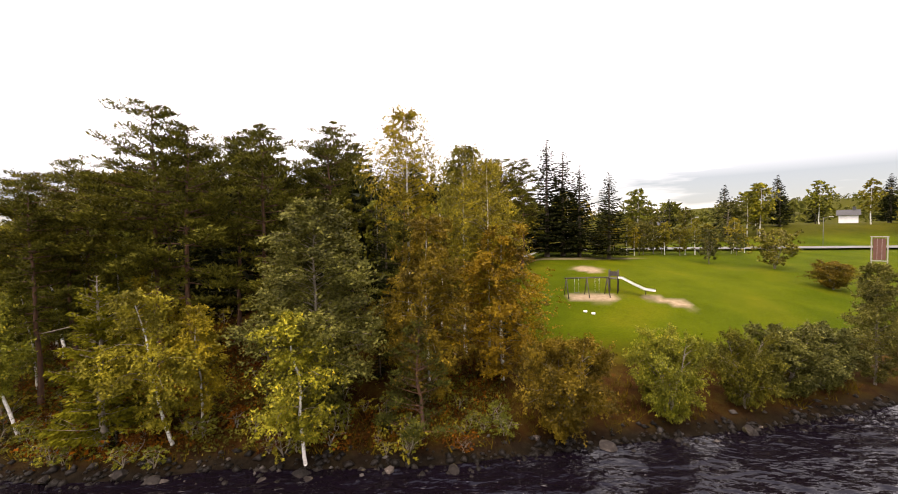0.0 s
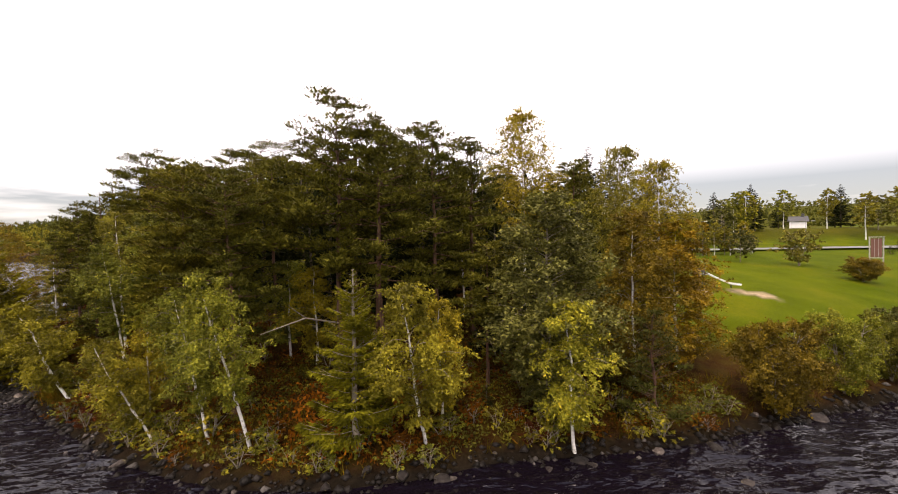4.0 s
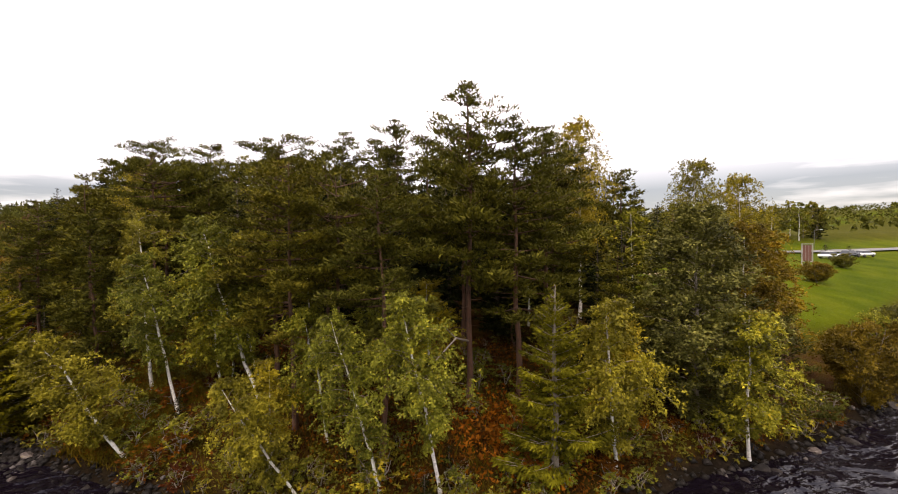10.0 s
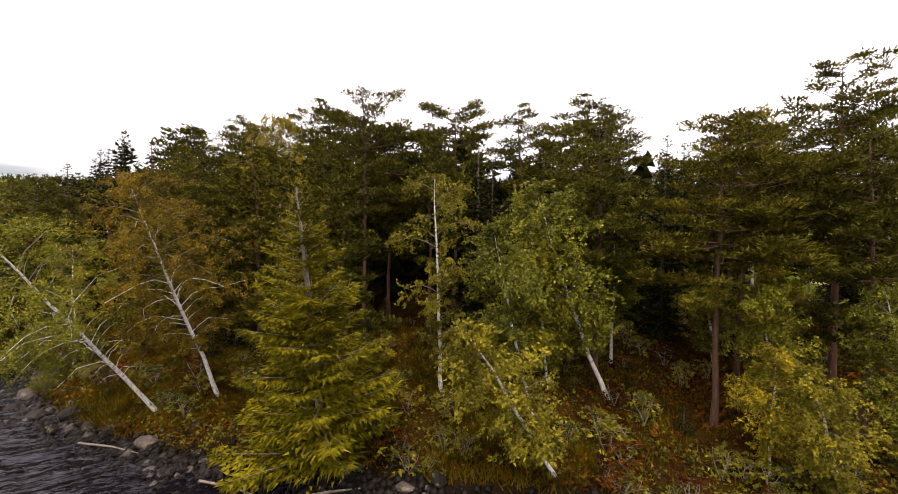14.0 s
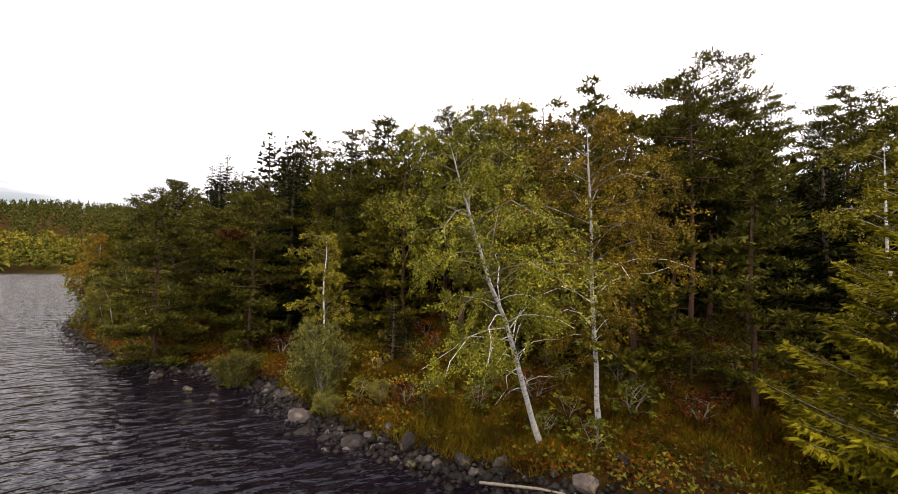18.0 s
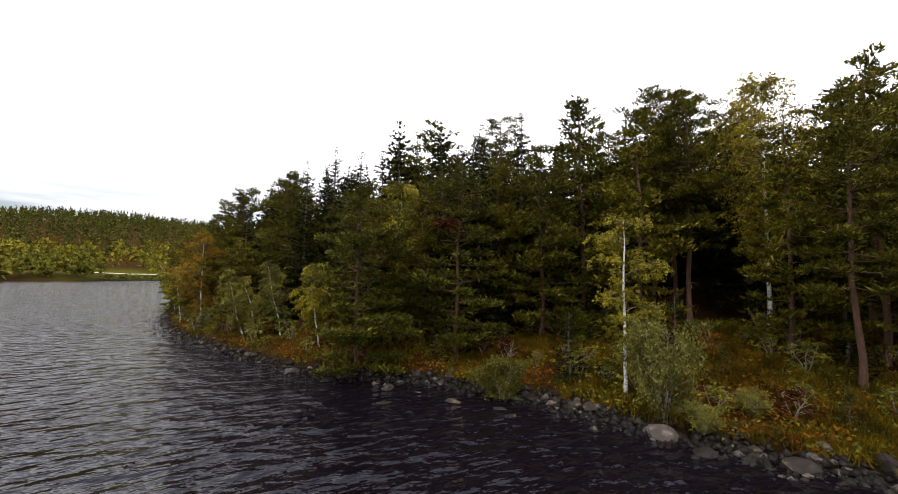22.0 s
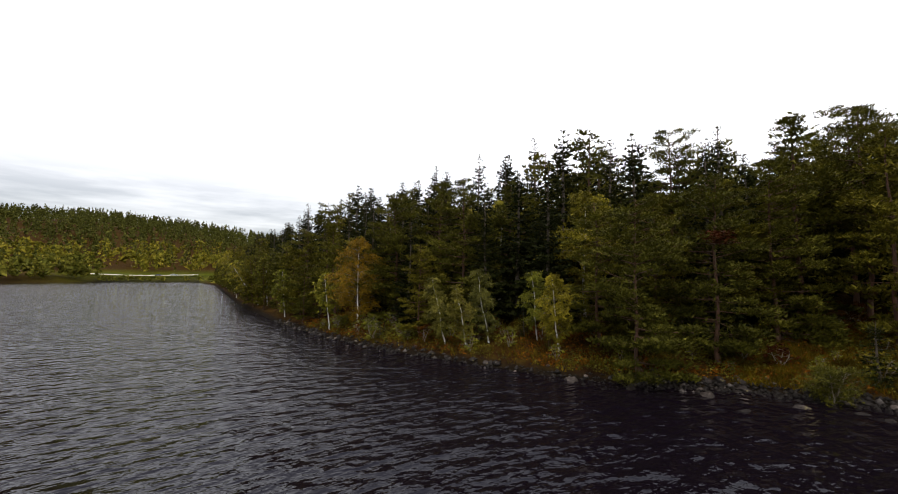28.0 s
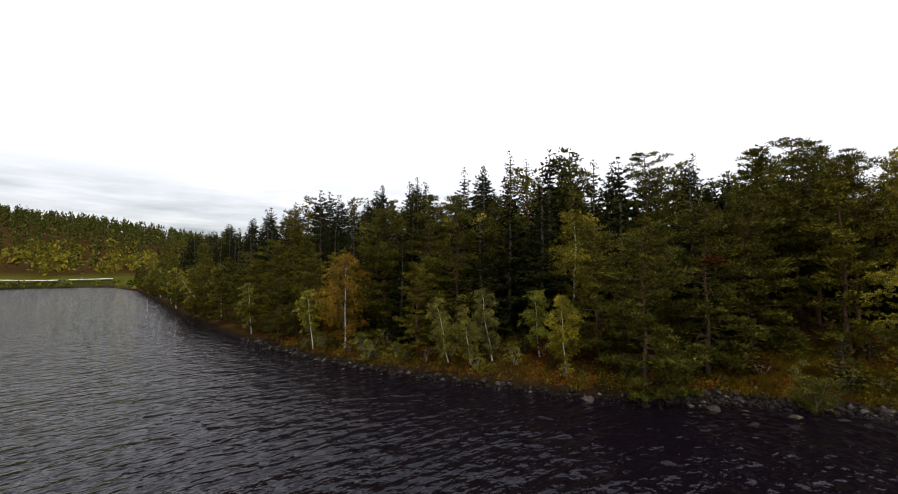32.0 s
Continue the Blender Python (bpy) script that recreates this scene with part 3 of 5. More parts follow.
# ---- the lie of the land ----
SHORE = np.array([(700, 70), (90, 40), (40, 27), (25, 22.3), (17, 20.2), (9, 18.8), (4, 18.0), (0, 17.2), (-5, 17.0), (-10, 17.2), (-13, 16.5),
                  (-17, 16.3), (-20.8, 17.0), (-24, 18.5), (-27, 20.4), (-30, 22.6), (-33, 25.0), (-37, 28.4), (-40.6, 30.8), (-43.4, 33.4), (-46.2, 36.2),
                  (-48.5, 39.0), (-50.5, 42.2), (-52.3, 45.6), (-53.2, 49.2), (-54.3, 53.8), (-56.8, 58.4), (-60.8, 61.8), (-63.6, 66.3), (-65.8, 71.8),
                  (-67.7, 76.8), (-69.6, 83), (-71, 90), (-72.4, 105), (-72.6, 140), (-70, 200), (-67, 275), (-72, 345), (-100, 352), (-150, 318)], float)
FAR_END = np.array([(-260, 285), (-420, 200), (-900, 120)], float)
LINE = np.concatenate([SHORE, FAR_END])
LAND = np.concatenate([LINE, [(-2500, 120), (-2500, 3500), (3500, 3500), (3500, 70)]])


def shore_distance(px, py):
    """Metres inland from the waterline; negative over the water."""
    p = np.stack([np.ravel(px), np.ravel(py)], 1).astype(float)
    best = np.full(len(p), 1e9)
    for a, b in zip(LINE[:-1], LINE[1:]):
        ab = b - a
        t = np.clip(((p - a) @ ab) / (ab @ ab), 0, 1)
        best = np.minimum(best, np.hypot(*(p - a - t[:, None] * ab).T))
    inside = np.zeros(len(p), bool)
    for a, b in zip(LAND, np.roll(LAND, -1, 0)):
        cross = ((a[1] > p[:, 1]) != (b[1] > p[:, 1]))
        with np.errstate(divide="ignore", invalid="ignore"):
            xx = (b[0] - a[0]) * (p[:, 1] - a[1]) / (b[1] - a[1]) + a[0]
        inside ^= cross & (p[:, 0] < xx)
    return np.where(inside, best, -best).reshape(np.shape(px))


def smooth(v, a, b):
    t = np.clip((v - a) / (b - a), 0, 1)
    return t * t * (3 - 2 * t)


def field_part(x, y):
    edge = 5.0 + np.clip(y - 38, 0, None) * 0.30
    return smooth(x, edge - 2, edge + 2.5) * smooth(y, 24, 28)


def heights(x, y):
    x, y = np.asarray(x, float), np.asarray(y, float)
    d = shore_distance(x, y)
    forest = np.interp(d, [-60, -8, -2, -0.4, 0.6, 2.5, 6, 10, 14, 40, 90], [-3, -1.6, -0.7, -0.2, 0.25, 0.75, 1.5, 2.4, 3.1, 5.2, 6.8])
    grass = np.interp(d, [-60, -8, -2, -0.4, 0.6, 2.5, 7, 12, 18, 28, 40, 100, 200], [-3, -1.6, -0.7, -0.2, 0.3, 0.9, 2.6, 3.9, 5.0, 6.0, 6.5, 7.0, 7.6])
    f = field_part(x, y)
    z = forest * (1 - f) + grass * f
    z += (np.sin(x * 0.9 + 1.3 * np.sin(y * 0.5)) * np.sin(y * 0.8 + x * 0.2)) * 0.10 * smooth(d, 0.5, 4) * (1 - 0.8 * f)
    east = smooth(x, 30, 80) * smooth(y, 68, 90)
    z += 3.6 * east
    far = np.hypot((x + 165) / 430.0, (y - 800) / 300.0)
    z += 64 * np.exp(-far ** 2 * 1.3) * smooth(y, 385, 560)
    z += 26 * smooth(np.hypot(x - 300, y - 900), 200, 900) * smooth(y, 500, 1100) + 46 * smooth(x, 400, 1100)
    south = smooth(-y, 45, 70) + smooth(-x, 480, 700) * smooth(140 - y, 0, 60)
    return np.where(d < 0, z + 4.5 * np.clip(south, 0, 1), z)


def ground_z(x, y):
    return float(heights(np.array([x]), np.array([y]))[0])


def spread(lo, hi, step, out, reach):
    mid = np.arange(lo, hi + 1e-6, step)
    grow = step * 1.22 ** np.arange(1, 60)
    tail = np.cumsum(grow)
    tail = tail[tail < reach]
    return np.concatenate([lo - tail[::-1], mid, hi + tail])


gx, gy = spread(-84, 46, 0.8, 1.2, 2600), spread(12, 150, 0.8, 1.2, 2600)
GX, GY = np.meshgrid(gx, gy, indexing="ij")
GZ = heights(GX, GY)
nx, ny = GX.shape
ii, jj = np.meshgrid(np.arange(nx - 1), np.arange(ny - 1), indexing="ij")
quads = np.stack([ii * ny + jj, (ii + 1) * ny + jj, (ii + 1) * ny + jj + 1, ii * ny + jj + 1], -1).reshape(-1, 4)
ground_me = mesh_from("ground", np.stack([GX, GY, GZ], -1).reshape(-1, 3), quads, M_GROUND, True)
GD = shore_distance(GX, GY)


def lay(me, key, values):
    me.attributes.new(key, "FLOAT", "POINT").data.foreach_set("value", np.ascontiguousarray(values, np.float32).ravel())


far_grass = smooth(GX, 8, 20) * smooth(GY, 50, 60) * (1 - smooth(GY, 74, 82)) + 0.8 * smooth(GY, 330, 348) * smooth(GX, -160, -120) * (1 - smooth(GY, 380, 400))
lay(ground_me, "field", np.clip(field_part(GX, GY) * smooth(GD, 4.0, 6.5) * (1 - 0.5 * smooth(GY, 62, 74)) + np.where(GY > 200, far_grass, 0.5 * far_grass), 0, 1))
lay(ground_me, "shore", 1 - smooth(GD, 0.3, 1.5))


def blob(cx, cy, rx, ry, turn=0.0):
    a = radians(turn)
    u, v = (GX - cx) * math.cos(a) + (GY - cy) * math.sin(a), -(GX - cx) * math.sin(a) + (GY - cy) * math.cos(a)
    return 1 - smooth(np.hypot(u / rx, v / ry) + 0.12 * np.sin(GX * 2.1) * np.sin(GY * 1.7), 0.75, 1.1)


lay(ground_me, "sand", np.clip(blob(12.0, 34.0, 2.2, 1.2) + blob(18.3, 33.4, 2.0, 0.9, -35) + blob(15.2, 44.8, 1.6, 1.9) + 0.6 * blob(17, 53.5, 9, 1.2), 0, 1))
ground = tagged(new("ground", ground_me), "brown forest floor, green field and stony shore", "ground", kind="structure")

# water: one sheet, finer towards the path
wx, wy = spread(-90, 30, 1.5, 1.2, 2000), spread(4, 70, 1.5, 1.2, 2000)
WX, WY = np.meshgrid(wx, wy, indexing="ij")
nx, ny = WX.shape
ii, jj = np.meshgrid(np.arange(nx - 1), np.arange(ny - 1), indexing="ij")
quads = np.stack([ii * ny + jj, (ii + 1) * ny + jj, (ii + 1) * ny + jj + 1, ii * ny + jj + 1], -1).reshape(-1, 4)
quads = quads[(shore_distance(WX, WY)[:-1, :-1].ravel() < 12)]
water_me = mesh_from("water", np.stack([WX, WY, 0 * WX], -1).reshape(-1, 3), quads, M_WATER, True)
WD = shore_distance(WX, WY)
lay(water_me, "foam", smooth(WX, -15, -9) * (1 - smooth(WX, 9, 15)) * np.exp(-((WD + 2.6) / 1.7) ** 2))
water = tagged(new("water", water_me), "dark peaty river and lake water with wind ripples", "water", kind="structure")

# ---- kinds of trees ----
PINE_TALL = [make_pine(11, 18, 3.7, 0.40, 0.16, 0.62, nl=0.32, nw=0.12), make_pine(12, 18, 3.4, 0.34, 0.12, 0.62, nl=0.32, nw=0.12), make_pine(13, 18, 4.3, 0.55, 0.9, 0.62, nl=0.32, nw=0.12)]
PINE_FULL = [make_pine(21, 13, 3.7, 0.03, 0.08, 0.60, nl=0.31, nw=0.125), make_pine(22, 13, 3.3, 0.05, 0.06, 0.60, nl=0.31, nw=0.125), make_pine(23, 13, 3.1, 0.03, 0.05, 0.58, nl=0.30, nw=0.11)]
PINE_MID = [make_pine(34, 17, 3.4, 0.12, 0.10, 0.64, nl=0.41, nw=0.20, bare=4), make_pine(35, 17, 3.2, 0.10, 0.03, 0.64, nl=0.41, nw=0.20, bare=4), make_pine(36, 17, 3.3, 0.20, 0.14, 0.64, nl=0.41, nw=0.20, bare=4)]
PINE_HIGH = [make_pine(37, 17, 3.4, 0.46, 0.18, 0.60, nl=0.41, nw=0.20, bare=3), make_pine(38, 17, 3.1, 0.40, 0.14, 0.62, nl=0.41, nw=0.20, bare=3), make_pine(39, 17, 3.5, 0.52, 0.40, 0.60, nl=0.41, nw=0.20, bare=3)]
PINE_BACK = [make_pine(31, 17, 3.5, 0.22, 0.10, 0.76, nl=0.60, nw=0.33, bare=8), make_pine(32, 17, 3.3, 0.18, 0.08, 0.76, nl=0.60, nw=0.33, bare=8), make_pine(33, 17, 3.4, 0.30, 0.2, 0.76, nl=0.60, nw=0.33, bare=8)]
PINE_YOUNG = [make_pine(41, 5.5, 1.9, 0.03, 0, 0.30, M_YPINE, 0.22, 0.07, True), make_pine(42, 4, 1.2, 0.03, 0, 0.36, M_YPINE, 0.26, 0.11, True, 3)]
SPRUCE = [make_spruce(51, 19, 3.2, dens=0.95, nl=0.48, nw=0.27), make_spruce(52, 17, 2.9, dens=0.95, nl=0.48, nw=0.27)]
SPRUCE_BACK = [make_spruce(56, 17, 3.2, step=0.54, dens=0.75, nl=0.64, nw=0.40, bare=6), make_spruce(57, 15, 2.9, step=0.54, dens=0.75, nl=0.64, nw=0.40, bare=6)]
SPRUCE_SMALL = [make_spruce(53, 4.5, 1.3, 0.03, step=0.30, nl=0.30, nw=0.11)]
LARCH = [make_spruce(54, 9, 2.7, 0.05, M_LARCH, M_TWIG, 0.30, 0.12, 3.0, 0.22, 0.085, 0.10, 0.08, 1), make_spruce(55, 6.5, 1.8, 0.04, M_LARCH, M_TWIG, 0.26, 0.10, 2.8, 0.20, 0.080, 0.10, 0.08, 1)]
BIRCH_G = [make_leafy(61, 9, 1.6, 0.20, 0.4, M_BIRCH_G, per=151, leaf=0.15, ragged=0.5, airy=1.3), make_leafy(62, 9, 1.35, 0.26, 0.45, M_BIRCH_G, per=151, leaf=0.15, ragged=0.5, airy=1.3), make_leafy(63, 6, 1.15, 0.14, 0.4, M_BIRCH_G, n_branch=38, per=125, leaf=0.14, ragged=0.5, airy=1.3)]
BIRCH_BACK = [make_leafy(60, 10, 1.9, 0.25, 0.45, M_BIRCH_G, n_branch=40, per=80, leaf=0.28), make_leafy(59, 10, 1.7, 0.25, 0.5, M_BIRCH_Y, n_branch=40, per=76, leaf=0.28)]
BIRCH_Y = [make_leafy(64, 6, 1.35, 0.12, 0.35, M_BIRCH_Y, n_branch=42, per=125, leaf=0.14, ragged=0.5, airy=1.2), make_leafy(65, 6, 1.1, 0.16, 0.4, M_BIRCH_Y, n_branch=40, per=125, leaf=0.14, ragged=0.5, airy=1.2)]
BIRCH_O = [make_leafy(66, 11, 2.6, 0.24, 0.5, M_BIRCH_O, n_branch=54, per=330, leaf=0.095, split=True, knot=55, ragged=0.5), make_leafy(67, 12, 2.7, 0.03, 0.35, M_BIRCH_O, n_branch=84, per=190, leaf=0.19, knot=20, ragged=0.45)]
BIRCH_BIG = [make_leafy(68, 12, 2.8, 0.20, 0.55, M_BIRCH_G, n_branch=58, per=350, leaf=0.095, dead=12, split=True, knot=60, ragged=0.5), make_leafy(69, 17, 2.7, 0.26, 0.45, M_BIRCH_Y, n_branch=96, per=140, leaf=0.17, knot=14, ragged=0.4, airy=1.5)]
BIRCH_OL = [make_leafy(72, 9, 2.4, 0.10, 0.4, M_BIRCH_OL, n_branch=60, per=130, leaf=0.16)]
BIRCH_PALE = [make_leafy(73, 6, 1.0, 0.10, 0.4, M_WILLOW, n_branch=38, per=120, leaf=0.14, ragged=0.45)]
BIRCH_TOP = [make_leafy(70, 9, 1.5, 0.15, 0.75, M_BIRCH_Y, n_branch=34, per=150, leaf=0.13, ragged=0.6, knot=30)]
ASPEN = [make_leafy(71, 11, 2.3, 0.03, 0.28, M_ASPEN, M_TWIG, 120, 150, 0.18, 0.15, ragged=0.22, airy=0.7)]
BUSH_G = [make_leafy(81, 3.2, 1.8, 0.0, 0.3, M_SHRUB_G, M_TWIG, 60, 170, 0.14, 0.1, 5, ragged=0.14, airy=0.55), make_leafy(82, 2.4, 1.4, 0.0, 0.35, M_SHRUB_G, M_TWIG, 40, 100, 0.13, 0.1, 4)]
BUSH_Y = [make_leafy(83, 4.2, 1.9, 0.0, 0.3, M_BIRCH_OL, M_TWIG, 64, 190, 0.145, 0.1, 5, ragged=0.14, airy=0.55), make_leafy(92, 4.0, 1.8, 0.0, 0.35, M_BIRCH_G, M_TWIG, 64, 190, 0.145, 0.1, 5, ragged=0.14, airy=0.55), make_leafy(93, 3.4, 1.5, 0.0, 0.35, M_ASPEN, M_TWIG, 60, 190, 0.145, 0.1, 4, ragged=0.14, airy=0.55)]
BUSH_O = [make_leafy(84, 1.5, 1.0, 0.0, 0.4, M_SHRUB_O, M_TWIG, 18, 27, 0.135, 0.1, 3), make_leafy(85, 1.5, 0.9, 0.0, 0.4, M_SHRUB_R, M_TWIG, 18, 27, 0.135, 0.1, 3), make_leafy(89, 1.6, 1.0, 0.0, 0.4, M_BIRCH_G, M_TWIG, 18, 27, 0.135, 0.1, 3), make_leafy(90, 1.6, 1.0, 0.0, 0.4, M_BIRCH_Y, M_TWIG, 18, 27, 0.135, 0.1, 3)]
BUSH_W = [make_leafy(86, 2.6, 1.5, 0.0, 0.4, M_WILLOW, M_TWIG, 44, 95, 0.12, 0.1, 5), make_leafy(87, 5.6, 2.4, 0.08, 0.45, M_WILLOW, M_TWIG, 60, 70, 0.28, 0.25, 3)]
ROUND_FAR = [make_leafy(88, 9, 2.6, 0.10, 0.45, M_ASPEN, M_TWIG, 46, 62, 0.38, 0.15), make_leafy(91, 9, 2.4, 0.10, 0.45, M_SHRUB_G, M_TWIG, 46, 62, 0.38, 0.15)]

# ---- single trees along the bank, from the field westwards ----
L_PINE = "tall Scots pine with orange bark and a layered crown"
L_FULL = "broad Scots pine with low green limbs beside the water"
L_BG = "slender green birch with white bark on the bank"
L_BY = "small yellowing birch with white bark on the bank"
L_SPR = "dark narrow spruce standing in the forest"
G_BANK, G_FOR = "trees on the bank", "trees of the forest"


def pine(k, x, y, h, wide=1.0):
    return plant("pine_tree", PINE_TALL[k], x, y, h, L_PINE, "pine", G_FOR, (0, 0), wide)


def full_pine(k, x, y, h, wide=1.0):
    return plant("pine_tree", PINE_FULL[k], x, y, h, L_FULL, "pine", G_BANK, (0, 0), wide)


def birch(k, x, y, h, lean=(0, 0), wide=1.0):
    return plant("birch_tree", BIRCH_G[k], x, y, h, L_BG, "birch", G_BANK, lean, wide)


def yellow_birch(k, x, y, h, lean=(0, 0), wide=1.0):
    return plant("birch_tree", BIRCH_Y[k], x, y, h, L_BY, "birch", G_BANK, lean, wide)


def spruce(k, x, y, h, wide=1.0):
    return plant("spruce_tree", SPRUCE[k], x, y, h, L_SPR, "spruce", G_FOR, (0, 0), wide)


def bush(kind, x, y, h, label, wide=1.0):
    return plant("bush", kind, x, y, h, label, "bush", "bushes on the bank", (0, 0), wide)


# bank below the field
plant("alder_tree", ASPEN[0], 25.4, 24.0, 7.4, "dark green alder at the edge of the field", "alder", G_BANK)
bush(BUSH_Y[0], 5.3, 18.9, 5.2, "round bush with yellow and orange leaves at the water", 0.86)
bush(BUSH_Y[1], 11.0, 20.2, 4.9, "round pale green bush at the water", 0.8)
bush(BUSH_G[0], 15.6, 21.3, 4.3, "round green bush at the water", 0.7)
bush(BUSH_Y[2], 18.8, 22.5, 4.2, "dark green bush at the water")
bush(BUSH_Y[2], 21.6, 23.4, 3.8, "dark green bush at the water")
# the point
birch(2, -6.4, 17.3, 6.9, (-5, -4), 1.1)
plant("aspen_tree", ASPEN[0], -6.6, 19.8, 11.2, "dense dark green aspen with leaves to the ground", "aspen", G_BANK, (0, 0), 1.25)
plant("pine_tree", PINE_YOUNG[0], -1.4, 18.9, 5.6, "young blue-green pine on the bank", "pine", G_BANK)
plant("birch_tree", BIRCH_O[1], -1.2, 21.2, 10.0, "full birch with brown-orange leaves to the ground", "birch", G_BANK)
plant("birch_tree", BIRCH_BIG[1], 1.0, 26.2, 13.6, "tall thin birch with sparse yellow leaves", "birch", G_BANK, (0, 0), 0.9)
plant("birch_tree", BIRCH_BIG[1], 2.3, 24.0, 12.8, "tall thin birch with sparse yellow leaves", "birch", G_BANK, (0, 0), 0.9)
plant("birch_tree", BIRCH_O[1], 3.0, 23.4, 9.2, "full birch with brown-orange leaves to the ground", "birch", G_BANK, (0, 0), 1.3)
plant("birch_tree", BIRCH_BIG[1], -3.4, 33.5, 17.0, "very tall birch with yellow leaves above the pines", "birch", G_FOR)
yellow_birch(0, -12.9, 18.4, 7.5, (-8, -6))
yellow_birch(1, -12.1, 19.2, 6.2)
plant("larch_tree", LARCH[1], -15.9, 18.2, 7.8, "young larch turning yellow-green", "larch", G_BANK)
birch(1, -20.5, 18.9, 8.2, (-12, -5))
birch(0, -22.6, 19.9, 7.4, (-14, 6))
birch(2, -24.4, 23.6, 6.3, (-10, 2))
yellow_birch(1, -25.6, 21.0, 5.6, (-30, 4))
yellow_birch(0, -26.7, 22.8, 4.8)
birch(0, -27.8, 28.9, 11.2, (-17, 10), 1.1)
yellow_birch(1, -33.2, 26.9, 7.0, (-32, 6), 1.1)
birch(1, -31.8, 29.6, 8.9, (-12, 4))
birch(0, -28.2, 32.2, 10.0, (-10, 2))
birch(2, -29.9, 30.6, 7.5, (-8, 0))
birch(2, -29.7, 32.8, 6.8)
birch(1, -25.2, 30.8, 8.7)
birch(2, -20.9, 27.7, 6.3, wide=1.2)
yellow_birch(0, -19.0, 25.9, 6.1, wide=1.2)
plant("larch_tree", LARCH[0], -40.3, 31.9, 10.6, "large larch turning yellow-green, with bare lower limbs", "larch", G_BANK, (-6, -5), 1.05)
plant("birch_tree", BIRCH_TOP[0], -34.2, 33.6, 11.0, "half-dead white birch with a bare stem", "birch", G_FOR, (-2, 0))
plant("birch_tree", BIRCH_BIG[0], -46.2, 39.7, 11.9, "large old birch with white bark leaning over the shore", "birch", G_BANK, (-30, -13))
plant("birch_tree", BIRCH_O[0], -43.7, 39.2, 11.6, "old birch with orange and brown leaves", "birch", G_BANK, (-17, -11))
plant("birch_tree", BIRCH_TOP[0], -51.6, 50.4, 8.2, "slender birch with a small yellow crown", "birch", G_BANK, (0, 0), 1.1)
bush(BUSH_W[0], -52.0, 46.9, 1.3, "silver-green willow bush among the shore stones")
bush(BUSH_W[0], -49.8, 46.2, 1.2, "silver-green willow bush among the shore stones")
bush(BUSH_G[1], -55.2, 54.5, 2.3, "yellow-green bush on the bank")
# lake side
full_pine(0, -59.8, 62.2, 11.2, 1.0)
rusty = full_pine(1, -54.2, 60.2, 12.4)
full_pine(2, -48.6, 58.8, 13.0)
full_pine(1, -49.3, 62.4, 12.5)
pine(1, -41.4, 53.0, 15.6)
pine(0, -40.4, 59.7, 14.5)
for x, y, h, lean in ((-64.9, 75.9, 5.6, -14), (-64.0, 74.2, 5.0, -14), (-62.4, 73.4, 6.0, -12)):
    plant("birch_tree", BIRCH_PALE[0], x, y, h, "small pale silver-green birch at the lake", "birch", G_BANK, (lean, 0))
birch(2, -59.8, 70.6, 5.4, (-6, 0))
yellow_birch(1, -60.8, 67.5, 5.8, (-8, 0))
plant("birch_tree", BIRCH_OL[0], -68.0, 87.5, 9.4, "broad birch with olive-brown leaves at the lake", "birch", G_BANK)
plant("birch_tree", BIRCH_Y[0], -53.4, 71.0, 11.4, "tall birch with yellow leaves between the pines", "birch", G_FOR)
full_pine(0, -54.3, 79.5, 13.2)
full_pine(2, -60.4, 83.5, 14.2)
full_pine(1, -64.3, 86.4, 13.6)
full_pine(0, -69.0, 104.0, 11.6)
plant("birch_tree", BIRCH_TOP[0], -70.8, 128.0, 8.6, "leaning bare birch at the lake", "birch", G_BANK, (-32, 8))
plant("birch_tree", BIRCH_BIG[1], -64.5, 250.0, 15.0, "pale yellow birch at the far end of the bank", "birch", G_BANK)
# a withered, rust-red branch on one of the lakeside pines
rng_w = np.random.default_rng(17)
wc = np.array([-1.5, -0.9, 8.0]) + np.clip(rng_w.normal(0, 1, (260, 3)), -1.7, 1.7) * (0.42, 0.42, 0.20)
withered = needles("withered_needles", wc, unit(rng_w.normal(size=wc.shape) * (0.8, 0.8, 0.4) + (0, 0, -0.2)), 0.28, 0.11, M_SHRUB_R, rng_w, 1.3)
withered.transform(rusty.matrix_world.inverted() @ Matrix.Translation(rusty.matrix_world.translation))
tagged(under("withered_branch", withered, rusty, "withered rust-red needles"), kind="stuff")
bush(BUSH_O[1], -52.6, 57.4, 1.6, "dark red bush on the bank", 1.3)
# tall ones that stand out above the forest
tallest = pine(0, -17.3, 24.0, 16.2, 1.0)
dead = Tubes()
dead.add([(-17.35, 23.9, 5.0), (-18.7, 22.0, 5.7), (-20.3, 20.0, 5.4)], [0.06, 0.045, 0.015], 6)
dead.add([(-18.7, 22.0, 5.7), (-19.4, 21.6, 6.4)], [0.03, 0.01], 5)
dead_me = dead.mesh("dead_branch", M_TWIG)
dead_me.transform(tallest.matrix_world.inverted())
under("dead_branch", dead_me, tallest, "bare grey dead branch")
pine(1, -14.8, 23.3, 14.9, 1.05)
pine(1, -11.6, 25.8, 14.9, 1.05)
pine(1, -22.2, 21.6, 12.4, 1.0)
pine(0, -25.8, 25.2, 13.0, 1.0)
pine(1, -8.6, 29.3, 14.4, 1.1)
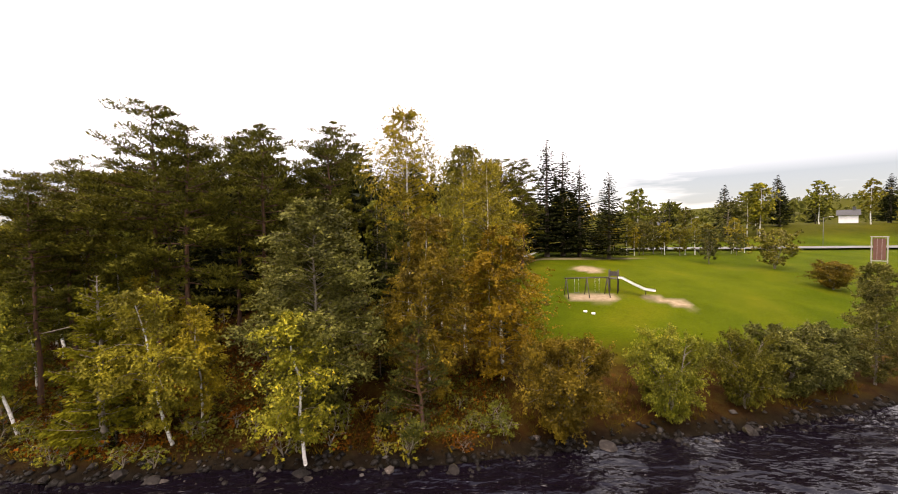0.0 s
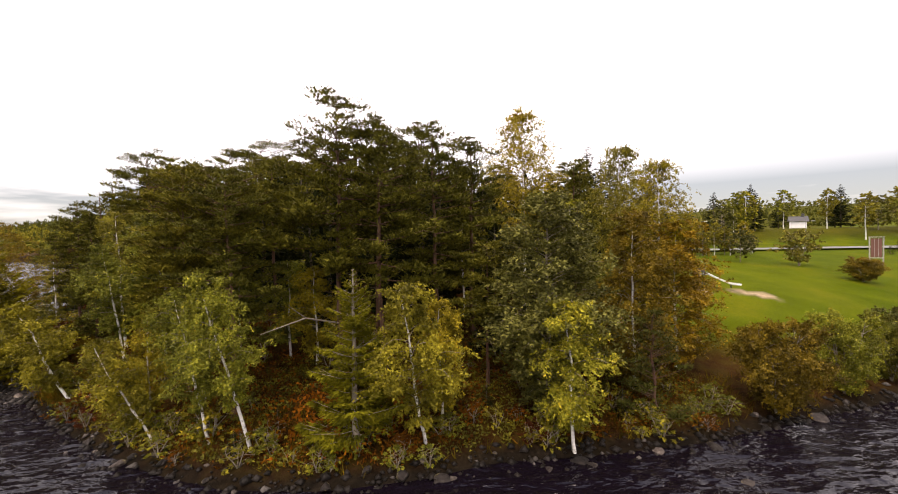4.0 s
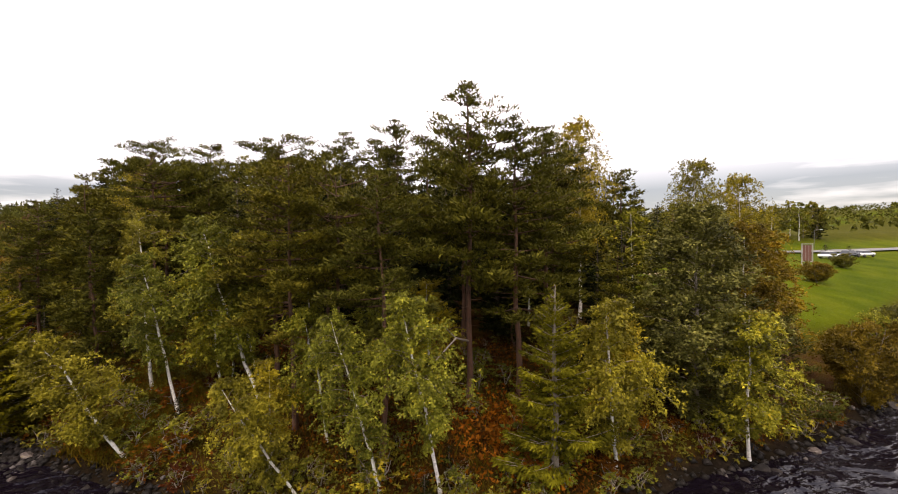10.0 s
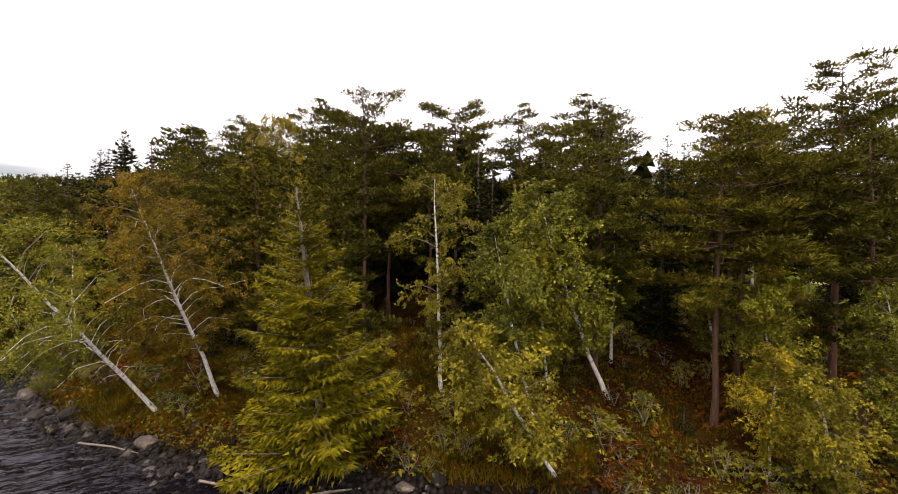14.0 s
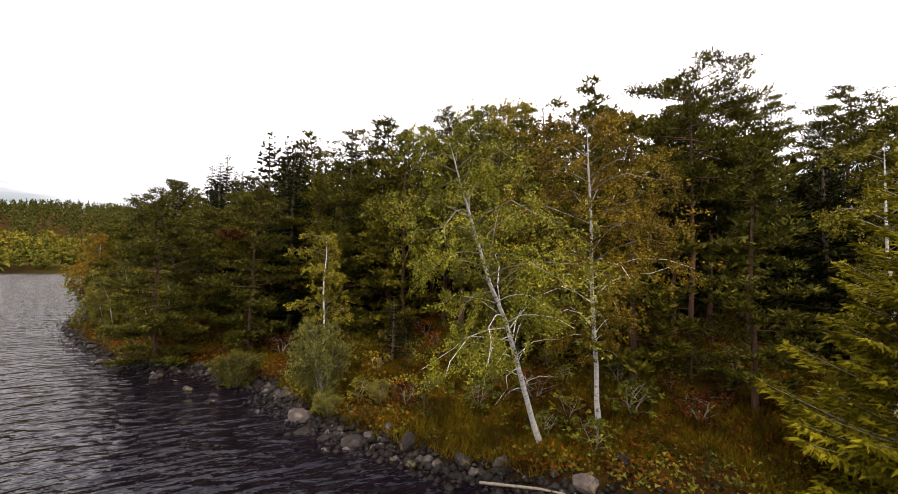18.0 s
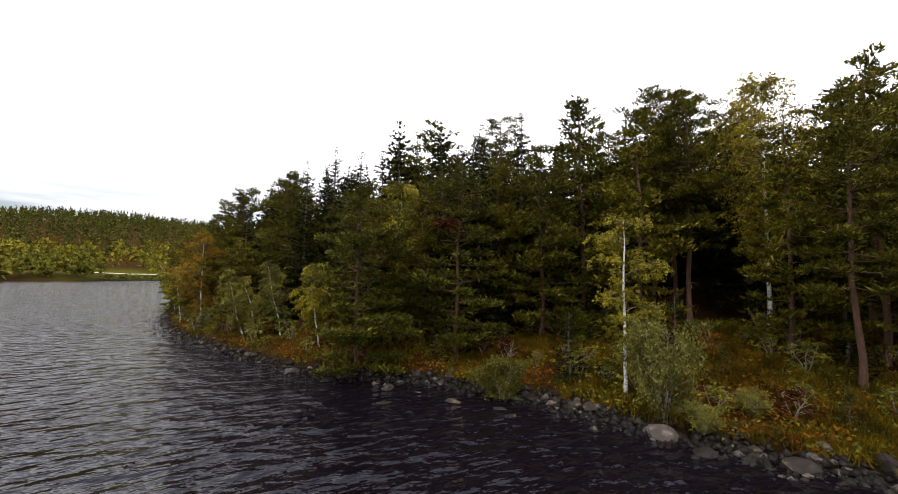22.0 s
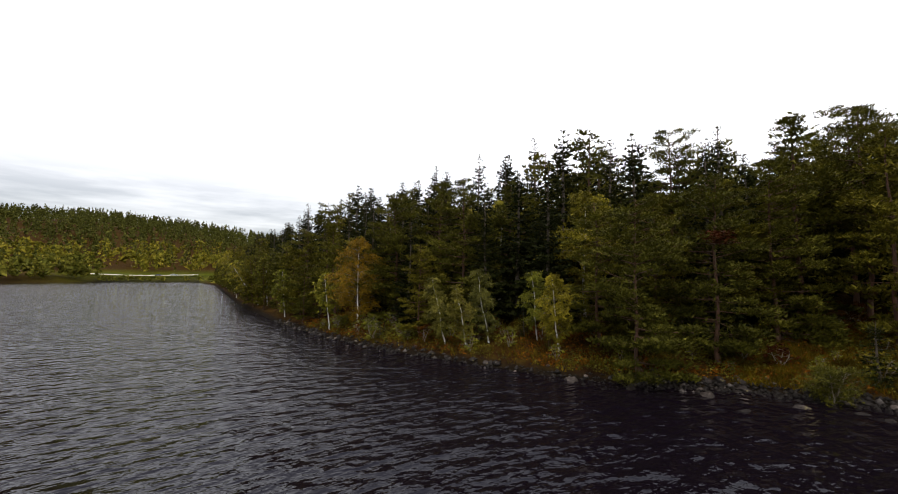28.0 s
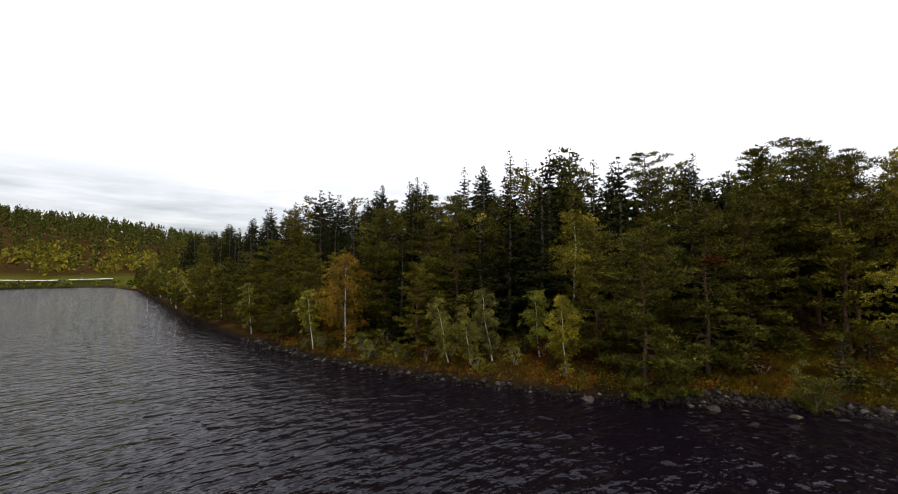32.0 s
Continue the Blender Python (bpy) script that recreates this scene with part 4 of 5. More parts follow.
pine(2, -23.6, 25.4, 12.6, 1.1)
pine(0, -27.0, 30.4, 13.2, 1.1)
plant("birch_tree", BIRCH_BIG[1], -39.4, 49.6, 15.4, "tall birch with olive-yellow leaves between the pines", "birch", G_FOR)
plant("spruce_tree", SPRUCE_SMALL[0], -51.8, 53.4, 3.4, "young green spruce on the bank", "spruce", G_BANK)
plant("spruce_tree", SPRUCE_SMALL[0], -47.6, 50.4, 3.6, "young green spruce on the bank", "spruce", G_BANK)
plant("willow_tree", BUSH_W[0], -52.0, 48.4, 4.5, "upright silver-green willow on the bank", "willow", G_BANK, (0, 0), 0.62)
pine(2, -36.0, 40.2, 15.7, 0.85)
pine(2, -27.5, 43.7, 16.9, 0.9)
pine(1, -21.9, 42.5, 16.6)
pine(1, -17.8, 39.1, 17.3)
pine(1, -11.6, 41.7, 17.8)
pine(1, -44.8, 44.4, 12.4)
pine(1, -41.5, 55.5, 16.6)
pine(0, -45.2, 67.7, 17.4)
pine(0, -35.4, 57.4, 18.2)
pine(1, -37.5, 80.8, 19.4)
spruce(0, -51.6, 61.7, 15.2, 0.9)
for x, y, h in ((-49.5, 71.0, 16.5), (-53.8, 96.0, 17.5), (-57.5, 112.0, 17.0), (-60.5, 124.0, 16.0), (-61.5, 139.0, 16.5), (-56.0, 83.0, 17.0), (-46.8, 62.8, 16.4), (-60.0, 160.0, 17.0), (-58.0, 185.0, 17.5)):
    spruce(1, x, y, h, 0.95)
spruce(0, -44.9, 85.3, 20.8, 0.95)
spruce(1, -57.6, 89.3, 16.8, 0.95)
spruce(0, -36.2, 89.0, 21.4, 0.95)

# ---- the rest of the forest, thinner towards the back ----
rng_f = random.Random(77)
tries = np.array([(rng_f.uniform(-74, 9), rng_f.uniform(18, 110)) for _ in range(6500)] + [(rng_f.uniform(-74, -34), rng_f.uniform(110, 300)) for _ in range(3000)])
inland = shore_distance(tries[:, 0], tries[:, 1])
on_field = field_part(tries[:, 0], tries[:, 1])
KINDS = {"pine_tree": (PINE_BACK, L_PINE, "pine"), "spruce_tree": (SPRUCE_BACK, L_SPR, "spruce"), "birch_tree": (BIRCH_BACK, "birch between the pines of the forest", "birch")}
lake_row = 0
for (x, y), d, f in zip(tries, inland, on_field):
    lakeside = x < -44 and y > 55
    if d < (2.6 if lakeside else 4.8) or f > 0.03 or x > 5 + 0.3 * max(0, y - 38) or d > 42 or len(planted) > 760:
        continue
    gap = (3.3 if d < 18 else 4.1) if y < 110 else 5.4
    if any((x - px) ** 2 + (y - py) ** 2 < gap * gap for px, py in planted):
        continue
    # share of dark spruces, raised inland to stand in for shade between crowns too
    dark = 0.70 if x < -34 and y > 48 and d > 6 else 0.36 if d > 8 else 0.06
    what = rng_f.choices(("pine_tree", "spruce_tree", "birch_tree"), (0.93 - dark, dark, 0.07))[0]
    if what == "birch_tree" and d < 11:
        what = "pine_tree"
    kinds, label, cat = KINDS[what]
    near = -50 < x < -4 and y < 47
    if what == "pine_tree" and (near or (d < 13 and y < 110)):
        kinds = PINE_HIGH if near and x > -36 else PINE_MID
    if what == "pine_tree" and -52 < x < -37 and 36 < y < 59:
        kinds = PINE_MID[:2]
    if what == "spruce_tree" and (near or d < 9):
        kinds = SPRUCE
    if lakeside and d < 9 and what == "pine_tree" and lake_row < 40 and y < 88:
        kinds, label, lake_row = PINE_FULL, L_FULL, lake_row + 1
    k = rng_f.randrange(len(kinds))
    h = float(np.interp(d, [3, 8, 18, 40], [9.5, 13.8, 16.5, 18.5])) * rng_f.uniform(0.86, 1.04) * (1.10 if lakeside and d > 6 else 1.0)
    if what == "birch_tree":
        h = min(h, 12.0)
    if x > -10:
        h *= 0.8
    elif near and x > -36:
        h *= 0.95
    if what == "spruce_tree" and y < 62:
        h *= 0.84
    if y > 110:
        h *= 1.08
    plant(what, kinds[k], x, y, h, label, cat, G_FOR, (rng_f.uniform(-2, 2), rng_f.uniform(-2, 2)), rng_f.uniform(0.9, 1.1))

# trees that hang over the water on the further bank
for k in range(44):
    y = 90 + 4.1 * k + rng_f.uniform(-1.5, 1.5)
    x = float(np.interp(y, SHORE[30:37, 1], SHORE[30:37, 0])) + rng_f.uniform(0.6, 2.6)
    if y < 124 and min((x - px) ** 2 + (y - py) ** 2 for px, py in planted) < 4:
        continue
    kinds, name, label, cat = ((PINE_MID if y < 130 else PINE_BACK), "pine_tree", "pine with low limbs over the lake water", "pine") if k % 4 else (BIRCH_BACK, "birch_tree", "green birch at the edge of the lake", "birch")
    plant(name, kinds[k % 2], x, y, rng_f.uniform(5.5, 9.5), label, cat, "trees on the further bank", (rng_f.uniform(-8, 0), 0), 1.15)

# ---- undergrowth on the bank ----
rng_u = random.Random(31)
tries = np.array([(rng_u.uniform(-74, 1), rng_u.uniform(16, 100)) for _ in range(6000)])
inland = shore_distance(tries[:, 0], tries[:, 1])
low_spots = []
UNDER = [(BUSH_O[0], "low shrub with rust-orange autumn leaves", 0.13), (BUSH_O[1], "low shrub with dark red autumn leaves", 0.05),
         (BUSH_O[2], "low green shrub under the trees", 0.40), (BUSH_O[3], "low yellowing shrub under the trees", 0.16), (PINE_YOUNG[1], "knee-high young pine under the trees", 0.12), (SPRUCE_SMALL[0], "small spruce under the trees", 0.08)]
for (x, y), d in zip(tries, inland):
    if not 1.5 < d < 17 or len(low_spots) > 320 or any((x - px) ** 2 + (y - py) ** 2 < 2.0 for px, py in low_spots):
        continue
    kind, label, _ = rng_u.choices(UNDER, [u[2] for u in UNDER])[0]
    name = "young_pine" if kind is PINE_YOUNG[1] else "young_spruce" if kind is SPRUCE_SMALL[0] else "shrub"
    plant(name, kind, x, y, rng_u.uniform(0.7, 1.7) * (1.7 if name != "shrub" and d > 5 else 1.0), label, name.replace("_", " "), "undergrowth on the bank", (0, 0), rng_u.uniform(0.9, 1.5))
    low_spots.append((x, y))

# shrubs that crowd the water's edge round the point
for k in range(80):
    x = rng_u.uniform(-38, 2.5)
    y = float(np.interp(-x, -SHORE[6:19, 0], SHORE[6:19, 1])) + rng_u.uniform(0.5, 2.6)
    kind, label, _ = rng_u.choices(UNDER[:4], (0.22, 0.06, 0.46, 0.26))[0]
    plant("shrub", kind, x, y, rng_u.uniform(0.5, 1.25), label, "shrub", "undergrowth on the bank", (0, 0), rng_u.uniform(1.0, 1.5))

# leafy scrub along the further bank
for k in range(46):
    u = rng_u.random()
    j = 29 + int(u * 9)
    if j + 1 >= len(SHORE):
        continue
    a, b_ = SHORE[j], SHORE[j + 1]
    q = a + (b_ - a) * rng_u.random()
    if not 78 < q[1] < 280:
        continue
    kind, label = rng_u.choice(((BUSH_G[1], "green leafy bush at the edge of the lake"), (SPRUCE_SMALL[0], "small spruce at the edge of the lake"), (BUSH_O[2], "green bush at the edge of the lake")))
    plant("bush", kind, q[0] + rng_u.uniform(1.4, 3.6), q[1], rng_u.uniform(1.0, 2.2), label, "bush", "bushes on the further bank", (0, 0), 1.3)

# grass and bracken: tufts of blades over the bank
rng_g = np.random.default_rng(8)
px, py = rng_g.uniform(-76, 24, 90000), rng_g.uniform(14, 96, 90000)
px[::2], py[::2] = rng_g.uniform(-58, -30, 45000), rng_g.uniform(26, 60, 45000)
d = shore_distance(px, py)
keep = (d > 0.6) & (d < 13) & (rng_g.random(90000) < np.interp(d, [0.9, 2, 6, 13], [0.5, 1, 0.8, 0.3])) & (field_part(px, py) * (d > 4.0) < 0.3)
clump = np.sin(px * 0.7 + 2 * np.sin(py * 0.31)) + np.sin(py * 0.8 + 1.7 * np.sin(px * 0.4))
keep &= (clump > -0.9) & ((px < 2.5) | (d < 4.5))
px, py = px[keep][:15500], py[keep][:15500]
base = np.stack([px, py, heights(px, py) - 0.03], 1)
base = np.repeat(base, 7, 0) + rng_g.normal(0, 0.14, (len(px) * 7, 3)) * (1, 1, 0)
way = unit(rng_g.normal(size=base.shape) * (0.55, 0.55, 0.2) + (0, 0, 1.0))
grass_me = needles("bank_grass", base, way, 0.48, 0.045, M_GRASS, rng_g)
tagged(new("bank_grass", grass_me), "tufts of yellowing grass and bracken along the bank", "grass", kind="stuff")


def low_cover(name, count, mat, label, seed, shift, size):
    """Ankle-high plants in patches on the forest floor of the bank."""
    rng = np.random.default_rng(seed)
    qx, qy = rng.uniform(-76, 3, count * 14), rng.uniform(15, 98, count * 14)
    dq = shore_distance(qx, qy)
    patch = np.sin(qx * 0.55 + shift + 1.6 * np.sin(qy * 0.37 + shift)) + np.sin(qy * 0.62 - shift + 1.3 * np.sin(qx * 0.45))
    ok = (dq > 0.8) & (dq < 14) & (patch + rng.normal(0, 0.5, len(qx)) > -0.1)
    qx, qy = qx[ok][:count], qy[ok][:count]
    c = np.stack([qx, qy, heights(qx, qy)], 1)
    c = np.repeat(c, 6, 0) + rng.normal(0, 0.16, (len(qx) * 6, 3)) * (1, 1, 0)
    c[:, 2] += rng.uniform(0.0, 0.38, len(c))
    me = leaves(name, c, unit(rng.normal(size=c.shape) * (1, 1, 0.5) + (0, 0, 0.3)), size, size * 0.75, mat, rng)
    return tagged(new(name, me), label, "ground cover", kind="stuff")


low_cover("bilberry_cover", 9500, M_SHRUB_G, "low green bilberry plants on the forest floor", 61, 0.0, 0.13)
low_cover("bracken_cover", 7000, M_SHRUB_O, "rust-brown withered bracken on the forest floor", 62, 2.4, 0.14)


rng_k = np.random.default_rng(23)
bx, by = rng_k.normal(-16.4, 1.5, 2600), rng_k.normal(20.6, 1.5, 2600)
ok = shore_distance(bx, by) > 0.8
bc = np.stack([bx[ok], by[ok], heights(bx[ok], by[ok]) + rng_k.uniform(0.0, 0.7, ok.sum())], 1)
tagged(new("bracken_patch", leaves("bracken_patch", bc, unit(rng_k.normal(size=bc.shape) + (0, 0, 0.3)), 0.2, 0.13, M_SHRUB_O, rng_k)), "rust-orange bracken between the birches", "bracken", kind="stuff")

# ---- stones along the waterline ----
def make_rock(seed, flat=0.62):
    rng = random.Random(seed)
    bm = bmesh.new()
    bmesh.ops.create_icosphere(bm, subdivisions=2, radius=1.0)
    off = Vector((rng.uniform(0, 50), rng.uniform(0, 50), rng.uniform(0, 50)))
    cuts = [(Vector((rng.gauss(0, 1), rng.gauss(0, 1), rng.gauss(0, 0.7))).normalized(), rng.uniform(0.50, 0.80)) for _ in range(11)]
    for v in bm.verts:
        p = v.co.copy()
        for n_, lim_ in cuts:
            over = p.dot(n_) - lim_
            if over > 0:
                p -= n_ * over * 0.98
        p *= 1 + 0.05 * noise.noise(p * 2.2 + off)
        v.co = Vector((p.x, p.y * 0.8, p.z * flat))
    return from_bm("rock", bm, M_ROCK)


ROCKS = [make_rock(100 + k, 0.5 + 0.05 * (k % 5)) for k in range(8)]
rng_r = random.Random(19)


def rock(x, y, size, dip=0.25, label="rounded grey granite stone at the waterline"):
    ob = new("rock", rng_r.choice(ROCKS))
    s = size
    ob.matrix_world = Matrix.Translation((x, y, max(ground_z(x, y), -0.25) + s * (0.42 - dip))) @ pose(0, 0, 0, rng_r.uniform(-14, 14), rng_r.uniform(-14, 14), rng_r.uniform(0, 360)) @ Matrix.Diagonal((s * rng_r.uniform(0.8, 1.25), s * rng_r.uniform(0.8, 1.2), s * rng_r.uniform(0.75, 1.1), 1))
    return tagged(ob, label, "rock", "stones along the shore")


BIG = "large pale granite boulder at the waterline"
for x, y, s in ((-51.7, 44.2, 0.75), (-52.9, 47.8, 0.7), (-57.6, 55.2, 0.6), (-61.6, 61.6, 0.75), (-59.5, 58.6, 0.7), (-50.0, 42.6, 0.75), (-53.2, 46.2, 0.7), (-48.9, 40.6, 0.6), (-46.4, 37.4, 0.7), (14.6, 19.6, 0.7), (-12.4, 16.4, 0.55), (7.2, 18.3, 0.6), (-63.0, 64.6, 0.8)):
    rock(x, y, s * 0.85, 0.2, BIG)
rock(-0.7, 14.2, 0.6, 0.30, "flat pale boulder awash in the river")
rock(-56.6, 52.4, 0.5, 0.25, "stone awash off the shore")
rock(-60.6, 56.5, 0.5, 0.25, "stone awash off the shore")
seg = np.concatenate([[0], np.cumsum(np.hypot(*np.diff(SHORE, axis=0).T))])
s0, s1 = seg[3], seg[33]
for k in range(320):
    u = s0 + (s1 - s0) * (k + rng_r.random()) / 190 if k < 190 else rng_r.uniform(seg[17], seg[27])
    j = int(np.searchsorted(seg, u)) - 1
    a, b = SHORE[j], SHORE[j + 1]
    p = a + (b - a) * (u - seg[j]) / (seg[j + 1] - seg[j])
    n = np.array([(b - a)[1], -(b - a)[0]]) / np.hypot(*(b - a))
    p = p + n * rng_r.gauss(-0.1, 0.75)
    rock(p[0], p[1], 0.13 + 0.32 * rng_r.random() ** 2.2, 0.18)
# smaller stones between them
vs = []
cube = np.array([(-1, 0, 0), (1, 0, 0), (0, -1, 0), (0, 1, 0), (0, 0, -0.7), (0, 0, 0.7)], float)
tri = np.array([(0, 2, 5), (2, 1, 5), (1, 3, 5), (3, 0, 5), (2, 0, 4), (1, 2, 4), (3, 1, 4), (0, 3, 4)])
rng_p = np.random.default_rng(44)
for k in range(6500):
    u = rng_p.uniform(seg[17], seg[27]) if k % 2 else rng_p.uniform(s0, s1)
    j = int(np.searchsorted(seg, u)) - 1
    a, b = SHORE[j], SHORE[j + 1]
    p = a + (b - a) * (u - seg[j]) / (seg[j + 1] - seg[j])
    n = np.array([(b - a)[1], -(b - a)[0]]) / np.hypot(*(b - a))
    vs.append(np.r_[p + n * rng_p.normal(-0.1, 0.5), 0.0])
vs = np.array(vs)
vs[:, 2] = np.maximum(heights(vs[:, 0], vs[:, 1]), -0.10) + 0.02
size = 0.06 + 0.20 * rng_p.random(len(vs)) ** 2
jit = rng_p.uniform(0.6, 1.4, (len(vs), 6, 3))
ang = rng_p.uniform(0, 6.28, len(vs))
shape = cube[None] * jit * size[:, None, None]
rot = np.stack([np.stack([np.cos(ang), -np.sin(ang)], -1), np.stack([np.sin(ang), np.cos(ang)], -1)], -2)
shape[:, :, :2] = np.einsum("nij,nkj->nki", rot, shape[:, :, :2])
allv = (shape + vs[:, None]).reshape(-1, 3)
allf = (tri[None] + 6 * np.arange(len(vs))[:, None, None]).reshape(-1, 3)
tagged(new("shore_gravel", mesh_from("shore_gravel", allv, allf, M_GRAVEL)), "small dark stones along the waterline", "gravel", kind="stuff")


def log(x0, y0, x1, y1, r, mat=None, label="grey driftwood branch lying on the shore stones", z=0.12):
    t = Tubes()
    a, b = np.array([x0, y0, max(0, ground_z(x0, y0)) + z]), np.array([x1, y1, max(0, ground_z(x1, y1)) + z * 0.6])
    mid = (a + b) / 2 + (0.1, -0.08, 0.08)
    t.add([a, mid, b], [r, r * 0.8, r * 0.3], 7)
    return tagged(new("driftwood", t.mesh("driftwood", mat or M_TWIG)), label, "driftwood")


log(-41.6, 30.8, -39.4, 30.2, 0.06)
log(-44.4, 33.6, -42.6, 31.6, 0.05)
log(-49.0, 39.4, -46.6, 37.0, 0.05)

# ---- the field: playground, bushes, board ----


def swing_set(x, y, turn):
    ob = new("swing_set")
    ob.matrix_world = Matrix.Translation((x, y, ground_z(x, y))) @ pose(0, 0, 0, 0, 0, turn) @ Matrix.Diagonal((0.74, 0.74, 0.72, 1))
    under("top_beam", rods("beam", M_DKWOOD, ((-2.6, 0, 2.2), (2.6, 0, 2.2), 0.07)), ob)
    for k in (-2.4, 0.0, 2.4):
        for s in (-0.75, 0.75):
            under("leg", rods("leg", M_DKWOOD, ((k, s, -0.1), (k, 0, 2.2), 0.055)), ob)
    for k in (-1.2, 1.2):
        for q in (-0.24, 0.24):
            under("chain", rods("chain", M_STEEL, ((k + q, 0, 2.2), (k + q, 0, 0.5), 0.012), n=5), ob)
        under("swing_seat", boxes("seat", M_RUBBER, (k - 0.28, -0.1, 0.46, k + 0.28, 0.1, 0.5), bev=0.015), ob, "black rubber seat")
    return tagged(ob, "dark timber swing set with two seats on sand", "swing set")


swing_set(11.6, 34.2, 4)


def slide(x, y, turn):
    ob = new("playground_slide")
    ob.matrix_world = Matrix.Translation((x, y, ground_z(x, y))) @ pose(0, 0, 0, 0, 0, turn) @ Matrix.Diagonal((0.70, 0.74, 0.72, 1))
    for a in (-0.5, 0.5):
        for b in (-0.5, 0.5):
            under("post", rods("post", M_DKWOOD, ((a, b, -0.1), (a, b, 2.7), 0.06)), ob)
    under("platform", boxes("platform", M_DKWOOD, (-0.6, -0.6, 1.62, 0.6, 0.6, 1.7), bev=0.01), ob)
    for b in (-0.5, 0.5):
        under("guard_board", boxes("guard", M_DKWOOD, (-0.5, b - 0.02, 2.0, 0.5, b + 0.02, 2.45)), ob)
    for k in range(5):
        under("rung", rods("rung", M_DKWOOD, ((-0.95 + 0.08 * k, -0.3, 0.3 + 0.3 * k), (-0.95 + 0.08 * k, 0.3, 0.3 + 0.3 * k), 0.025), n=6), ob)
    bm = bmesh.new()
    prof = [(0.5, 1.72), (1.0, 1.62), (2.2, 1.0), (3.4, 0.45), (3.9, 0.34), (4.7, 0.30)]
    cross = [(-0.46, 0.22), (-0.44, 0.02), (-0.16, -0.03), (0.16, -0.03), (0.44, 0.02), (0.46, 0.22)]
    rows = [[bm.verts.new((px_, cx, pz + cz)) for cx, cz in cross] for px_, pz in prof]
    for r0, r1 in zip(rows[:-1], rows[1:]):
        for a0, a1, b1, b0 in zip(r0[:-1], r0[1:], r1[1:], r1[:-1]):
            bm.faces.new((a0, a1, b1, b0))
    bmesh.ops.solidify(bm, geom=bm.faces[:], thickness=0.03)
    under("chute", from_bm("chute", bm, M_WHITE, True), ob, "pale steel chute")
    under("chute_leg", rods("chute_leg", M_DKWOOD, ((3.6, -0.25, -0.1), (3.6, -0.25, 0.4), 0.04), ((3.6, 0.25, -0.1), (3.6, 0.25, 0.4), 0.04)), ob)
    return tagged(ob, "playground slide with a steel chute and dark timber tower", "slide")


slide(14.4, 35.5, -28)
for x, y in ((10.3, 30.7), (10.8, 30.4)):
    tagged(new("field_marker", ROCKS[1]), "small white painted stone on the grass", "stone").matrix_world = Matrix.Translation((x, y, ground_z(x, y) + 0.08)) @ Matrix.Diagonal((0.22, 0.2, 0.2, 1))
for ob in [o for o in scene.objects if o.name.startswith("field_marker")]:
    ob.data = ob.data if ob.data.name == "white_stone" else bpy.data.meshes.get("white_stone") or ROCKS[1].copy()
    ob.data.name = "white_stone"
    ob.data.materials[0] = M_WHITE

plant("bush", BUSH_Y[0], 36.6, 38.6, 2.9, "round yellow-brown bush on the mown field", "bush", "", (0, 0), 1.25)
plant("willow_tree", BUSH_W[1], 37.2, 46.4, 4.8, "round silver-green willow at the edge of the field", "willow")
plant("maple_tree", ROUND_FAR[0], 31.6, 49.3, 4.4, "dark round-crowned tree at the edge of the field", "tree", "", (0, 0), 1.2)
plant("bush", BUSH_G[0], 58.8, 47.1, 2.6, "round clipped dark green bush on the field", "bush", "", (0, 0), 1.2)
plant("bush", BUSH_G[1], 46.5, 55, 1.3, "small dark bush by the road", "bush")
for x, y, h in ((72, 60, 2.0), (79, 60.5, 2.4), (88, 61, 2.1), (66, 57, 1.4)):
    plant("spruce_tree", SPRUCE_SMALL[0], x, y, h, "small dark clipped conifer by the car park", "conifer", "conifers by the car park", (0, 0), 1.5)
spruce(0, 13.6, 56.3, 16.2, 1.4)
spruce(1, 16.0, 57.0, 14.6, 1.5)
spruce(0, 18.0, 56.0, 12.6, 1.4)
spruce(0, 20.8, 52.8, 11.4, 1.5)
pine(1, 9.0, 50.0, 13.6)
pine(0, 6.0, 46.0, 14.0)


def info_board(x, y, turn):
    ob = new("notice_board")
    ob.matrix_world = Matrix.Translation((x, y, ground_z(x, y))) @ pose(0, 0, 0, 0, 0, turn) @ Matrix.Diagonal((0.44, 0.74, 0.70, 1))
    for a in (-1.5, 1.5):
        under("post", boxes("post", M_GREYPT, (a - 0.14, -0.14, -0.2, a + 0.14, 0.14, 5.2), bev=0.02), ob)
    under("panel", boxes("panel", M_REDBRD, (-1.2, -0.06, 1.4, 1.2, 0.06, 5.0), bev=0.02), ob, "red-brown panel")
    for a in (-0.45, 0.45):
        under("batten", boxes("batten", M_GREYPT, (a - 0.035, -0.10, 1.4, a + 0.035, -0.062, 5.0)), ob, "pale grey batten")
    under("cap_rail", boxes("cap", M_GREYPT, (-1.75, -0.22, 5.2, 1.75, 0.22, 5.34), bev=0.02), ob)
    under("foot_rail", boxes("foot", M_GREYPT, (-1.36, -0.08, 1.15, 1.36, 0.08, 1.3)), ob)
    return tagged(ob, "tall red-brown notice board on pale posts by the field", "notice board")


info_board(50.5, 47.6, -46)


